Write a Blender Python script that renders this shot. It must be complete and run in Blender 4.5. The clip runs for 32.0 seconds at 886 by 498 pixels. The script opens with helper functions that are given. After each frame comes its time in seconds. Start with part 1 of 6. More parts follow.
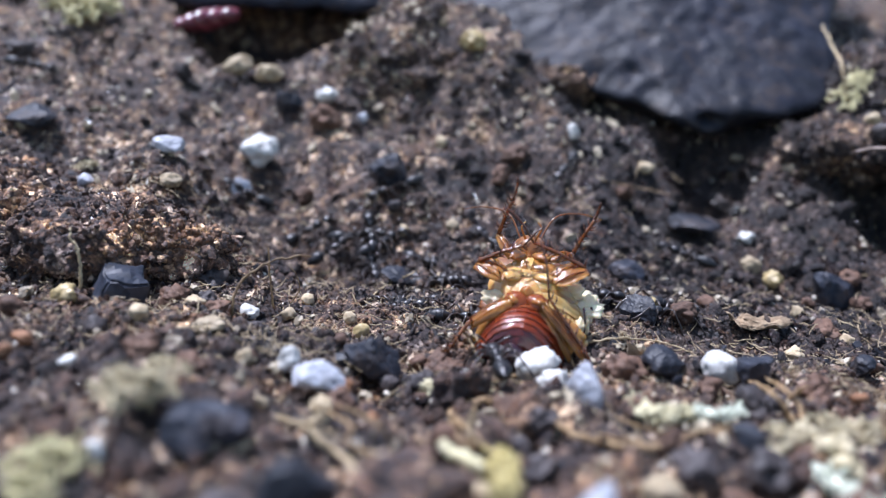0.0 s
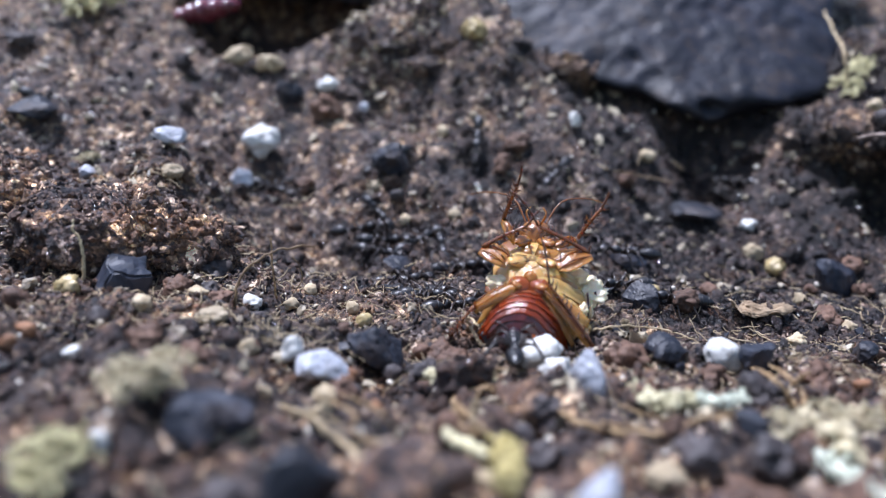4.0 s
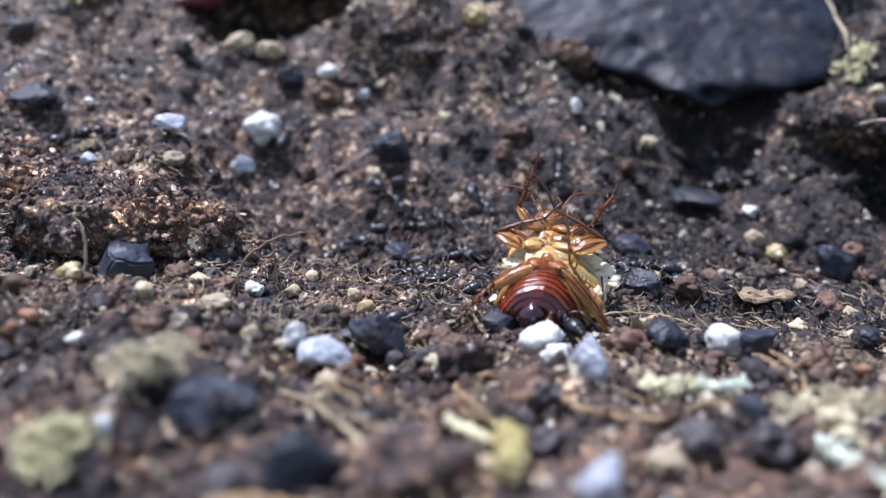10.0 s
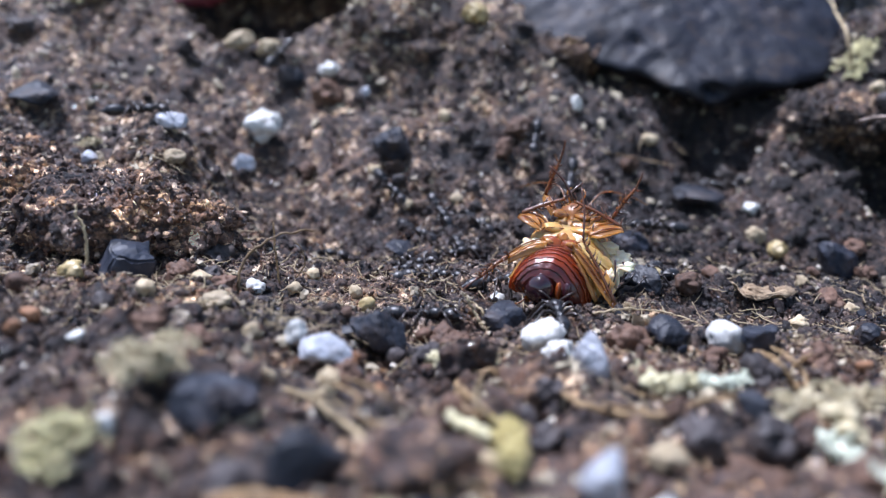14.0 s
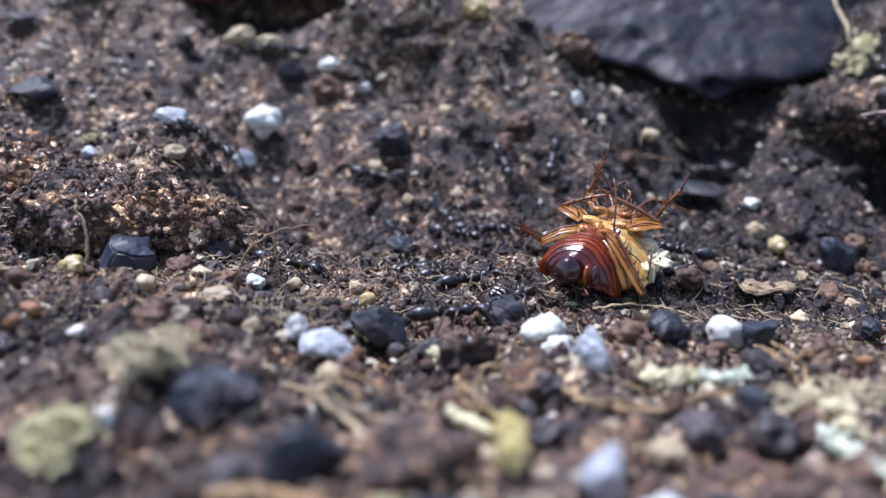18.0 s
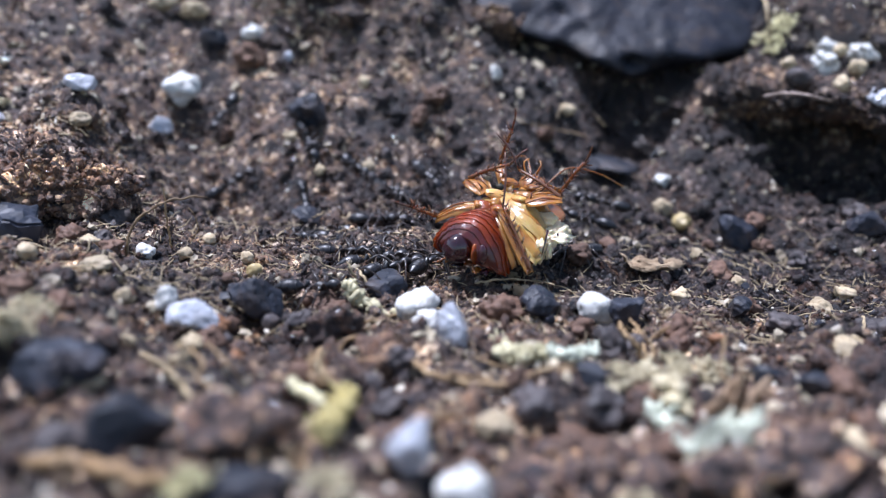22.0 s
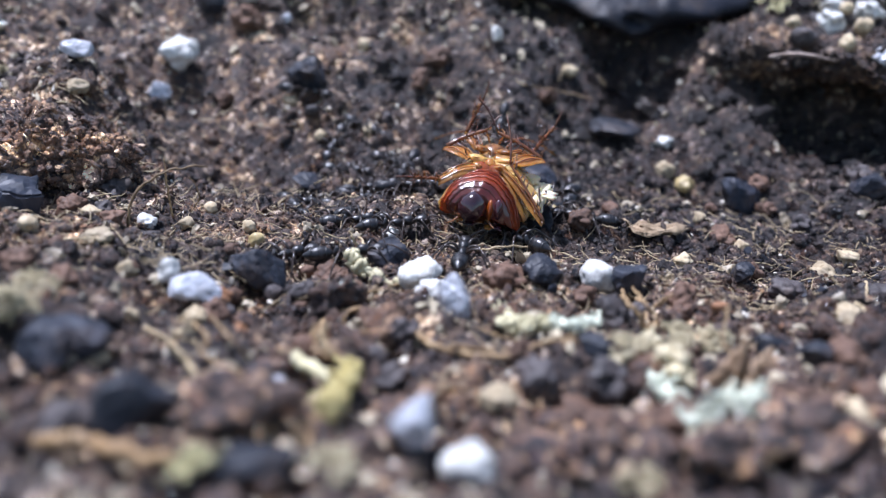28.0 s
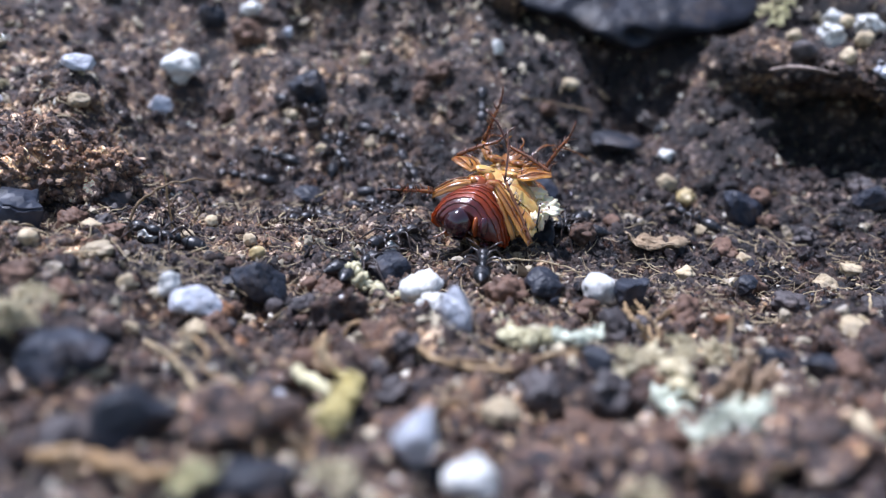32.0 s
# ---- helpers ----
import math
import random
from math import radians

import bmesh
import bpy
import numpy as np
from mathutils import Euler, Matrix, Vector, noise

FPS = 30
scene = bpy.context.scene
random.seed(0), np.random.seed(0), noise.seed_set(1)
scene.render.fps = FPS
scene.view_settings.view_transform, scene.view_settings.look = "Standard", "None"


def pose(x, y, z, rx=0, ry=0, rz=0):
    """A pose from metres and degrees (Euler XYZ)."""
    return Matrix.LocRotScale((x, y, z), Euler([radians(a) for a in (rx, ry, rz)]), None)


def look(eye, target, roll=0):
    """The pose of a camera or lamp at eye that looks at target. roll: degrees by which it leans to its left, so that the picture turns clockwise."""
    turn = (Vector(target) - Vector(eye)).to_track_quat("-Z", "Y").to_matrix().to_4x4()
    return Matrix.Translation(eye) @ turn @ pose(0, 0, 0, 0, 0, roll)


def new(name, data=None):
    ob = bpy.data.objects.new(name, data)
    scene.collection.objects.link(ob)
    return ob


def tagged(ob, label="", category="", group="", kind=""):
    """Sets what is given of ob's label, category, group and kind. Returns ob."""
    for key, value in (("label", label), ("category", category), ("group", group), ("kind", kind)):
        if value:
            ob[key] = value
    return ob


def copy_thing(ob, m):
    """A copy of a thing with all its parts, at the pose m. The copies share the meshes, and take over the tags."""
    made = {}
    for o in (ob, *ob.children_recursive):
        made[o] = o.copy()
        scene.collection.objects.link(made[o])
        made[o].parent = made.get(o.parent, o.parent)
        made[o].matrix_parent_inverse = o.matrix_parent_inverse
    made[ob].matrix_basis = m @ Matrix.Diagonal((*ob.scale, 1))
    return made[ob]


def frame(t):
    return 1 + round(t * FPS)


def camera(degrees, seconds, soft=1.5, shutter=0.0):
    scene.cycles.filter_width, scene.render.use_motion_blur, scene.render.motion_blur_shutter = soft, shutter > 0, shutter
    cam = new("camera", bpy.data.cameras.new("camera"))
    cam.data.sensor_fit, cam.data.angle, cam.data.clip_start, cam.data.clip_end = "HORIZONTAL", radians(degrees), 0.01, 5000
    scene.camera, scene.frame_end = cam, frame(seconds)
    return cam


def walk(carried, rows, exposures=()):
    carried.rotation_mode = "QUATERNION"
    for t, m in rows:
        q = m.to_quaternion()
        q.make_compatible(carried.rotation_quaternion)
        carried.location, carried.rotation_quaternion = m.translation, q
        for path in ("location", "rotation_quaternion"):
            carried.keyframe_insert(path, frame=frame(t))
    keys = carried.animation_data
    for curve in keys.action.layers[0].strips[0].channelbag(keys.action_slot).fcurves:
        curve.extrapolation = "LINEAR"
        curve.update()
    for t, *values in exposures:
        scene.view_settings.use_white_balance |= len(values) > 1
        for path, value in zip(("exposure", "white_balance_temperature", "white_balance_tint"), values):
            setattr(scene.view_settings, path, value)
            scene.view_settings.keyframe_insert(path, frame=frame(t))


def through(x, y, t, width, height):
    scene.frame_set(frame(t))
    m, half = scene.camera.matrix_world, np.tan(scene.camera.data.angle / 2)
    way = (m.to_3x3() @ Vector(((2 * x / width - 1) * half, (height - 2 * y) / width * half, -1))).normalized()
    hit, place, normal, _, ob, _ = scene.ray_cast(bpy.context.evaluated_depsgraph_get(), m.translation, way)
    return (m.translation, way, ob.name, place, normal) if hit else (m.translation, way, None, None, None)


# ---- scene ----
U = 0.01          # the plan below is in centimetres
cam = camera(52.0, 32.0, soft=1.3)
# a close-up lens: sharp on the prey, soft in front and behind
cam.data.dof.use_dof = True
cam.data.dof.focus_distance = 0.0715
cam.data.dof.aperture_fstop = 25.0

# seconds, eye in centimetres, turn in degrees
PATH = [
    (0, -0.178, -6.212, 2.593, 73.03, -4.13, 0.94),
    (0.5, -0.177, -6.212, 2.591, 73.07, -4.12, 0.95),
    (1, -0.183, -6.212, 2.592, 73.05, -4.14, 0.93),
    (1.5, -0.179, -6.211, 2.592, 73.05, -4.12, 0.95),
    (2, -0.177, -6.211, 2.593, 73.03, -4.08, 0.98),
    (2.5, -0.175, -6.213, 2.593, 72.87, -3.96, 0.99),
    (3, -0.180, -6.216, 2.592, 72.55, -3.84, 0.97),
    (3.5, -0.179, -6.218, 2.590, 72.41, -3.77, 0.95),
    (5.5, -0.179, -6.216, 2.591, 72.35, -3.69, 0.97),
    (6, -0.179, -6.215, 2.591, 72.35, -3.68, 0.98),
    (6.5, -0.181, -6.217, 2.592, 72.30, -3.67, 0.97),
    (7, -0.182, -6.216, 2.592, 72.16, -3.68, 0.96),
    (7.5, -0.182, -6.220, 2.593, 72.00, -3.67, 0.96),
    (8, -0.182, -6.223, 2.598, 71.82, -3.66, 0.96),
    (8.5, -0.183, -6.227, 2.598, 71.72, -3.64, 0.96),
    (9, -0.184, -6.226, 2.592, 71.69, -3.65, 0.95),
    (9.5, -0.182, -6.227, 2.587, 71.62, -3.63, 0.97),
    (10, -0.182, -6.226, 2.587, 71.58, -3.63, 0.98),
    (10.5, -0.181, -6.229, 2.586, 71.55, -3.61, 0.98),
    (11, -0.182, -6.231, 2.590, 71.48, -3.62, 0.98),
    (11.5, -0.185, -6.233, 2.587, 71.34, -3.57, 0.99),
    (12, -0.182, -6.233, 2.581, 71.34, -3.49, 0.98),
    (12.5, -0.183, -6.231, 2.579, 71.37, -3.45, 0.98),
    (13, -0.183, -6.231, 2.578, 71.42, -3.44, 0.97),
    (13.5, -0.183, -6.230, 2.578, 71.49, -3.43, 0.97),
    (14, -0.184, -6.230, 2.577, 71.49, -3.49, 0.98),
    (14.5, -0.184, -6.231, 2.575, 71.45, -3.50, 0.98),
    (16.5, -0.181, -6.230, 2.570, 71.32, -3.49, 1.00),
    (17, -0.180, -6.232, 2.571, 71.30, -3.49, 1.02),
    (17.5, -0.181, -6.231, 2.575, 71.24, -3.50, 1.02),
    (18, -0.179, -6.230, 2.572, 71.24, -3.47, 1.03),
    (18.5, -0.182, -6.231, 2.573, 71.18, -3.50, 1.02),
    (19, -0.180, -6.230, 2.570, 71.16, -3.52, 0.99),
    (19.5, -0.172, -6.233, 2.567, 71.06, -3.68, 1.00),
    (20, -0.178, -6.254, 2.590, 70.78, -3.85, 1.10),
    (20.5, -0.056, -6.306, 2.614, 70.28, -3.99, 1.11),
    (21, 0.231, -6.414, 2.714, 69.80, -4.29, 0.73),
    (21.5, 0.506, -6.424, 2.754, 69.36, -4.68, 0.16),
    (22, 0.503, -6.333, 2.736, 69.06, -4.86, 0.06),
    (22.5, 0.499, -6.260, 2.783, 68.90, -5.01, -0.00),
    (23, 0.504, -6.261, 2.787, 68.49, -5.01, -0.01),
    (23.5, 0.500, -6.267, 2.783, 67.98, -5.00, -0.03),
    (24, 0.499, -6.276, 2.788, 67.44, -4.99, -0.04),
    (24.5, 0.499, -6.283, 2.799, 66.93, -4.95, -0.01),
    (25, 0.492, -6.286, 2.826, 66.57, -4.88, -0.00),
    (25.5, 0.495, -6.287, 2.825, 66.21, -4.73, -0.01),
    (27.5, 0.491, -6.281, 2.814, 66.23, -4.47, -0.01),
    (28, 0.493, -6.285, 2.815, 66.27, -4.43, 0.00),
    (28.5, 0.487, -6.280, 2.813, 66.31, -4.42, -0.03),
    (29, 0.490, -6.281, 2.810, 66.37, -4.38, -0.01),
    (29.5, 0.487, -6.276, 2.804, 66.50, -4.39, -0.02),
    (30, 0.484, -6.275, 2.808, 66.64, -4.38, -0.04),
    (30.5, 0.489, -6.269, 2.801, 66.83, -4.36, 0.00),
    (31, 0.489, -6.268, 2.795, 67.06, -4.36, 0.00),
    (31.5, 0.486, -6.264, 2.798, 67.12, -4.37, -0.01),
    (32, 0.488, -6.265, 2.800, 67.15, -4.36, 0.01),
]
walk(cam, [(t, pose(x * U, y * U, z * U, rx, ry, rz)) for t, x, y, z, rx, ry, rz in PATH], exposures=[(0, 0.47), (32, 0.47)])

# ---- light: one hard white lamp straight above, dim bluish surroundings ----
world = bpy.data.worlds.new("world")
scene.world = world
world.use_nodes = True
sky = world.node_tree.nodes.new("ShaderNodeTexSky")
sky.sky_type, sky.sun_disc = "NISHITA", False
sky.sun_elevation, sky.sun_rotation = radians(66), radians(-60)
world.node_tree.links.new(sky.outputs[0], world.node_tree.nodes["Background"].inputs[0])
world.node_tree.nodes["Background"].inputs[1].default_value = 0.165
sun = new("sun", bpy.data.lights.new("sun", "SUN"))
sun.data.energy, sun.data.angle, sun.data.color = 6.7, radians(2.0), (0.76, 0.8, 1.0)
sun.matrix_world = look((-0.15, 0.09, 0.44), (0, 0, 0))


# ---- materials ----
def material(name, rough=0.7, spec=0.5, metal=0.0, coat=0.0):
    m = bpy.data.materials.new(name)
    m.use_nodes = True
    b = m.node_tree.nodes["Principled BSDF"]
    b.inputs["Roughness"].default_value = rough
    b.inputs["Metallic"].default_value = metal
    b.inputs["Specular IOR Level"].default_value = spec
    b.inputs["Coat Weight"].default_value = coat
    b.inputs["Coat Roughness"].default_value = 0.08
    return m, m.node_tree.nodes, m.node_tree.links, b


def ramp(nodes, stops, interpolation="LINEAR"):
    r = nodes.new("ShaderNodeValToRGB")
    r.color_ramp.interpolation = interpolation
    while len(r.color_ramp.elements) < len(stops):
        r.color_ramp.elements.new(0.5)
    for e, (at, colour) in zip(r.color_ramp.elements, stops):
        e.position, e.color = at, (*colour, 1)
    return r


def noise_node(nodes, links, scale, detail=5, rough=0.6, coords="Object"):
    c = nodes.new("ShaderNodeTexCoord")
    n = nodes.new("ShaderNodeTexNoise")
    n.inputs["Scale"].default_value, n.inputs["Detail"].default_value, n.inputs["Roughness"].default_value = scale, detail, rough
    links.new(c.outputs[coords], n.inputs["Vector"])
    return n


def bump_node(nodes, links, b, source, distance, strength=0.6):
    p = nodes.new("ShaderNodeBump")
    p.inputs["Distance"].default_value, p.inputs["Strength"].default_value = distance, strength
    links.new(source, p.inputs["Height"])
    links.new(p.outputs[0], b.inputs["Normal"])


def mix_rgb(nodes, links, kind, fac, a, b):
    m = nodes.new("ShaderNodeMixRGB")
    m.blend_type = kind
    m.inputs[0].default_value = fac if isinstance(fac, float) else 0.5
    if not isinstance(fac, float):
        links.new(fac, m.inputs[0])
    for socket, value in ((m.inputs[1], a), (m.inputs[2], b)):
        if isinstance(value, tuple):
            socket.default_value = (*value, 1)
        else:
            links.new(value, socket)
    return m.outputs[0]


def grainy(name, dark, light, scale=900, rough=0.75, spec=0.4, bump=0.00012, object_vary=0.35, coat=0.0, dirt=0.6):
    """A mineral or woody surface: grain of two scales, each object a little different."""
    m, n, l, b = material(name, rough, spec, 0, coat)
    fine = noise_node(n, l, scale, 6, 0.65)
    broad = noise_node(n, l, scale * 0.22, 3, 0.5)
    r = ramp(n, [(0.32, dark), (0.68, light)])
    l.new(fine.outputs["Fac"], r.inputs[0])
    r2 = ramp(n, [(0.35, (0.62, 0.6, 0.58)), (0.65, (1.15, 1.12, 1.08))])
    l.new(broad.outputs["Fac"], r2.inputs[0])
    colour = mix_rgb(n, l, "MULTIPLY", 1.0, r.outputs[0], r2.outputs[0])
    if dirt:
        patch = noise_node(n, l, 330, 6, 0.7)
        mask = ramp(n, [(0.5, (0, 0, 0)), (0.62, (dirt, dirt, dirt))])
        l.new(patch.outputs["Fac"], mask.inputs[0])
        colour = mix_rgb(n, l, "MIX", mask.outputs[0], colour, (0.06, 0.042, 0.032))
    info = n.new("ShaderNodeObjectInfo")
    vary = n.new("ShaderNodeMapRange")
    vary.inputs[3].default_value, vary.inputs[4].default_value = 1 - object_vary, 1 + object_vary
    l.new(info.outputs["Random"], vary.inputs[0])
    l.new(mix_rgb(n, l, "MULTIPLY", 1.0, colour, vary.outputs[0]), b.inputs["Base Color"])
    rr = n.new("ShaderNodeMapRange")
    rr.inputs[3].default_value, rr.inputs[4].default_value = max(rough - 0.25, 0.08), min(rough + 0.2, 1)
    l.new(broad.outputs["Fac"], rr.inputs[0])
    l.new(rr.outputs[0], b.inputs["Roughness"])
    bump_node(n, l, b, fine.outputs["Fac"], bump)
    return m


def soil_material(name, islands, spread=0.16, tint=(1, 1, 1), top=1.0):
    """Moist potting soil: dark humus, brown fibre, tan and pale bits grain by grain, damp glints."""
    m, n, l, b = material(name, 0.7, 0.6)
    coords = n.new("ShaderNodeTexCoord")
    fine = noise_node(n, l, 3600, 4, 0.7)
    mid = noise_node(n, l, 620, 5, 0.68)
    broad = noise_node(n, l, 110, 3, 0.55)
    # ragged grains of two sizes: places pushed about by noise, then one random tone for each cell
    push = n.new("ShaderNodeVectorMath")
    push.operation = "MULTIPLY_ADD"
    l.new(fine.outputs["Color"], push.inputs[0])
    push.inputs[1].default_value = (0.0005, 0.0005, 0.0005)
    l.new(coords.outputs["Object"], push.inputs[2])
    cells = []
    for scale in (2300, 760):
        v = n.new("ShaderNodeTexVoronoi")
        v.inputs["Scale"].default_value = scale
        l.new(push.outputs[0], v.inputs["Vector"])
        one = n.new("ShaderNodeSeparateColor")
        l.new(v.outputs["Color"], one.inputs[0])
        cells.append((v, one.outputs[0], one.outputs[1]))
    stops = [(0.0, (0.014, 0.015, 0.021)), (0.18, (0.034, 0.027, 0.026)), (0.36, (0.07, 0.047, 0.038)), (0.5, (0.112, 0.074, 0.056)), (0.62, (0.045, 0.042, 0.05)),
             (0.72, (0.17, 0.122, 0.088)), (0.84, (0.26, 0.2, 0.14)), (0.92, (0.4, 0.33, 0.23)), (0.975, (0.66, 0.6, 0.5))]
    value = mix_rgb(n, l, "MIX", 0.42, cells[0][1], cells[1][1])
    wide = n.new("ShaderNodeMapRange")
    wide.inputs[1].default_value, wide.inputs[2].default_value = 0.12, 0.88
    l.new(value, wide.inputs[0])
    value = wide.outputs[0]
    if islands:
        geo = n.new("ShaderNodeNewGeometry")
        value = mix_rgb(n, l, "MIX", 0.42 if spread < 0.3 else 0.6, geo.outputs["Random Per Island"], value)
    if top < 1:
        # no pale grains among the lumps
        cap = n.new("ShaderNodeMath")
        cap.operation = "MULTIPLY"
        cap.inputs[1].default_value = top
        l.new(value, cap.inputs[0])
        value = cap.outputs[0]
    r = ramp(n, stops)
    l.new(value, r.inputs[0])
    grain = ramp(n, [(0.34, (0.42, 0.4, 0.4)), (0.66, (1.55, 1.5, 1.45))])
    l.new(fine.outputs["Fac"], grain.inputs[0])
    clump = ramp(n, [(0.36, (0.45, 0.43, 0.44)), (0.64, (1.4, 1.36, 1.3))])
    l.new(mid.outputs["Fac"], clump.inputs[0])
    patch = ramp(n, [(0.35, (0.48, 0.46, 0.48)), (0.65, (1.25, 1.2, 1.15))])
    l.new(broad.outputs["Fac"], patch.inputs[0])
    colour = mix_rgb(n, l, "MULTIPLY", 0.85, r.outputs[0], grain.outputs[0])
    colour = mix_rgb(n, l, "MULTIPLY", 0.85, colour, clump.outputs[0])
    colour = mix_rgb(n, l, "MULTIPLY", 0.9, colour, patch.outputs[0])
    # blue-black humus here, dry yellowish fibre there
    kind = noise_node(n, l, 230, 4, 0.6)
    hue = ramp(n, [(0.38, (0.48, 0.5, 0.62)), (0.5, (1.0, 0.97, 0.97)), (0.63, (1.5, 1.36, 1.12))])
    l.new(kind.outputs["Fac"], hue.inputs[0])
    colour = mix_rgb(n, l, "MULTIPLY", 0.85, colour, hue.outputs[0])
    # shade put into the colour: ragged patch on the slope below the grey stone
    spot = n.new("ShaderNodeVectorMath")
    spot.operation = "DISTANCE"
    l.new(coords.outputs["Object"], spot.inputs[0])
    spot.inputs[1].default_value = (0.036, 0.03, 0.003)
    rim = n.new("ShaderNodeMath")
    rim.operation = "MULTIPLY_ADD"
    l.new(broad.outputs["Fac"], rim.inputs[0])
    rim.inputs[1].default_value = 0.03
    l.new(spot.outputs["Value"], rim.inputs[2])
    slope_shade = ramp(n, [(0.04, (0.38, 0.37, 0.42)), (0.056, (1, 1, 1))])
    l.new(rim.outputs[0], slope_shade.inputs[0])
    colour = mix_rgb(n, l, "MULTIPLY", 1.0, colour, slope_shade.outputs[0])
    l.new(mix_rgb(n, l, "MULTIPLY", 1.0, colour, tint), b.inputs["Base Color"])
    # a few wet grains shine
    wet = n.new("ShaderNodeMapRange")
    wet.inputs[1].default_value, wet.inputs[2].default_value = 0.12, 0.3
    wet.inputs[3].default_value, wet.inputs[4].default_value = 0.14, 0.8
    l.new(cells[1][2], wet.inputs[0])
    l.new(wet.outputs[0], b.inputs["Roughness"])
    height = n.new("ShaderNodeMath")
    height.operation = "SUBTRACT"
    l.new(fine.outputs["Fac"], height.inputs[0])
    l.new(cells[0][0].outputs["Distance"], height.inputs[1])
    bump_node(n, l, b, height.outputs[0], 0.0004, 0.8)
    return m


def cuticle(name, thin, thick, rough=0.2, through=0.3, scale=260, bump=0.00004, coat=0.5):
    """Insect shell: glossy, a little light passes through, uneven tone."""
    m, n, l, b = material(name, rough, 0.5, 0, coat)
    t = noise_node(n, l, scale, 4, 0.55)
    r = ramp(n, [(0.3, thick), (0.7, thin)])
    l.new(t.outputs["Fac"], r.inputs[0])
    l.new(r.outputs[0], b.inputs["Base Color"])
    b.inputs["Subsurface Weight"].default_value = through
    b.inputs["Subsurface Radius"].default_value = (1.0, 0.45, 0.15)
    b.inputs["Subsurface Scale"].default_value = 0.0012
    f = noise_node(n, l, scale * 9, 4, 0.6)
    bump_node(n, l, b, f.outputs["Fac"], bump, 0.5)
    return m


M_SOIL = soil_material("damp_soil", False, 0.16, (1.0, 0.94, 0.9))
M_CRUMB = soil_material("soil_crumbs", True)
M_DRYLUMP = soil_material("dry_soil_lumps", True, 0.5, (1.2, 1.1, 1.05), 0.93)
M_DRYCRUMB = soil_material("dry_soil_crumbs", True, 0.16, (1.3, 1.15, 1.0))
# clod flakes and clods: front light the sun misses is put into these tints
M_FLAKE = soil_material("pale_soil_flakes", True, 0.16, (1.6, 1.42, 1.25))
M_PALECLOD = soil_material("pale_soil_clods", False, 0.16, (2.1, 1.92, 1.7))
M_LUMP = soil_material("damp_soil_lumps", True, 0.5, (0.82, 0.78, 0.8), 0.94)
# lumps for the right slope, its shade put into a darker tint
M_SHADELUMP = soil_material("shaded_soil_lumps", True, 0.4, (0.5, 0.48, 0.52), 0.85)
M_ROCK = grainy("slate_grey_stone", (0.005, 0.007, 0.012), (0.02, 0.024, 0.043), 160, 0.62, 0.3, 0.0009, dirt=0.5)
M_WHITE = grainy("white_perlite", (0.5, 0.5, 0.47), (0.86, 0.87, 0.85), 1400, 0.6, 0.4, 0.00012, 0.1)
M_BLUEWHITE = grainy("milky_quartz", (0.44, 0.46, 0.52), (0.7, 0.73, 0.8), 700, 0.35, 0.5, 0.00006, 0.15)
M_BLACK = grainy("charcoal", (0.01, 0.012, 0.018), (0.036, 0.042, 0.06), 900, 0.58, 0.35, 0.00012, 0.3)
M_SLATE = grainy("blue_black_slate", (0.013, 0.016, 0.026), (0.04, 0.05, 0.075), 700, 0.5, 0.4, 0.00008, 0.1, dirt=0.3)
M_BROWN = grainy("burnt_clay", (0.07, 0.038, 0.026), (0.2, 0.115, 0.078), 1100, 0.75, 0.35, 0.00015, 0.3)
M_ORANGE = grainy("orange_clay", (0.18, 0.08, 0.035), (0.36, 0.18, 0.095), 1100, 0.7, 0.35, 0.00012, 0.2)
M_YELLOW = grainy("yellow_grit", (0.3, 0.22, 0.09), (0.6, 0.48, 0.25), 900, 0.45, 0.45, 0.0001, 0.2)
M_TAN = grainy("tan_grit", (0.38, 0.29, 0.17), (0.68, 0.57, 0.4), 1100, 0.7, 0.35, 0.00014, 0.25)
M_GREY = grainy("grey_grit", (0.03, 0.026, 0.027), (0.1, 0.084, 0.084), 1000, 0.65, 0.35, 0.00014, 0.3)
M_MOSS = grainy("dry_moss", (0.4, 0.37, 0.19), (0.7, 0.65, 0.4), 1300, 0.8, 0.3, 0.0002, 0.2, dirt=0.3)
M_YMOSS = grainy("yellow_moss", (0.42, 0.34, 0.12), (0.72, 0.62, 0.3), 1300, 0.8, 0.3, 0.0002, 0.1, dirt=0.15)
M_PALEMOSS = grainy("pale_lichen", (0.36, 0.39, 0.3), (0.72, 0.76, 0.64), 1300, 0.8, 0.3, 0.0002, 0.1, dirt=0.4)
M_ROOT = grainy("dry_root", (0.2, 0.12, 0.06), (0.46, 0.32, 0.17), 1500, 0.65, 0.35, 0.00008, 0.35)
M_PALEGRIT = grainy("pale_grit", (0.3, 0.26, 0.2), (0.85, 0.8, 0.7), 60, 0.45, 0.5, 0.00005, 0.0, dirt=0.5)
M_TANGRIT = grainy("tan_grit_grains", (0.2, 0.16, 0.11), (0.6, 0.52, 0.38), 70, 0.5, 0.5, 0.00005, 0.0, dirt=0.5)
M_HUMUS = grainy("dark_humus", (0.02, 0.014, 0.011), (0.07, 0.045, 0.033), 1500, 0.5, 0.5, 0.0001, 0.3)
M_STRAW = grainy("pale_straw", (0.3, 0.22, 0.12), (0.62, 0.5, 0.32), 1500, 0.6, 0.35, 0.00008, 0.25, dirt=0.3)
M_TWIG = grainy("tan_twig", (0.26, 0.15, 0.07), (0.5, 0.34, 0.18), 700, 0.6, 0.35, 0.0001, 0.1, dirt=0.4)
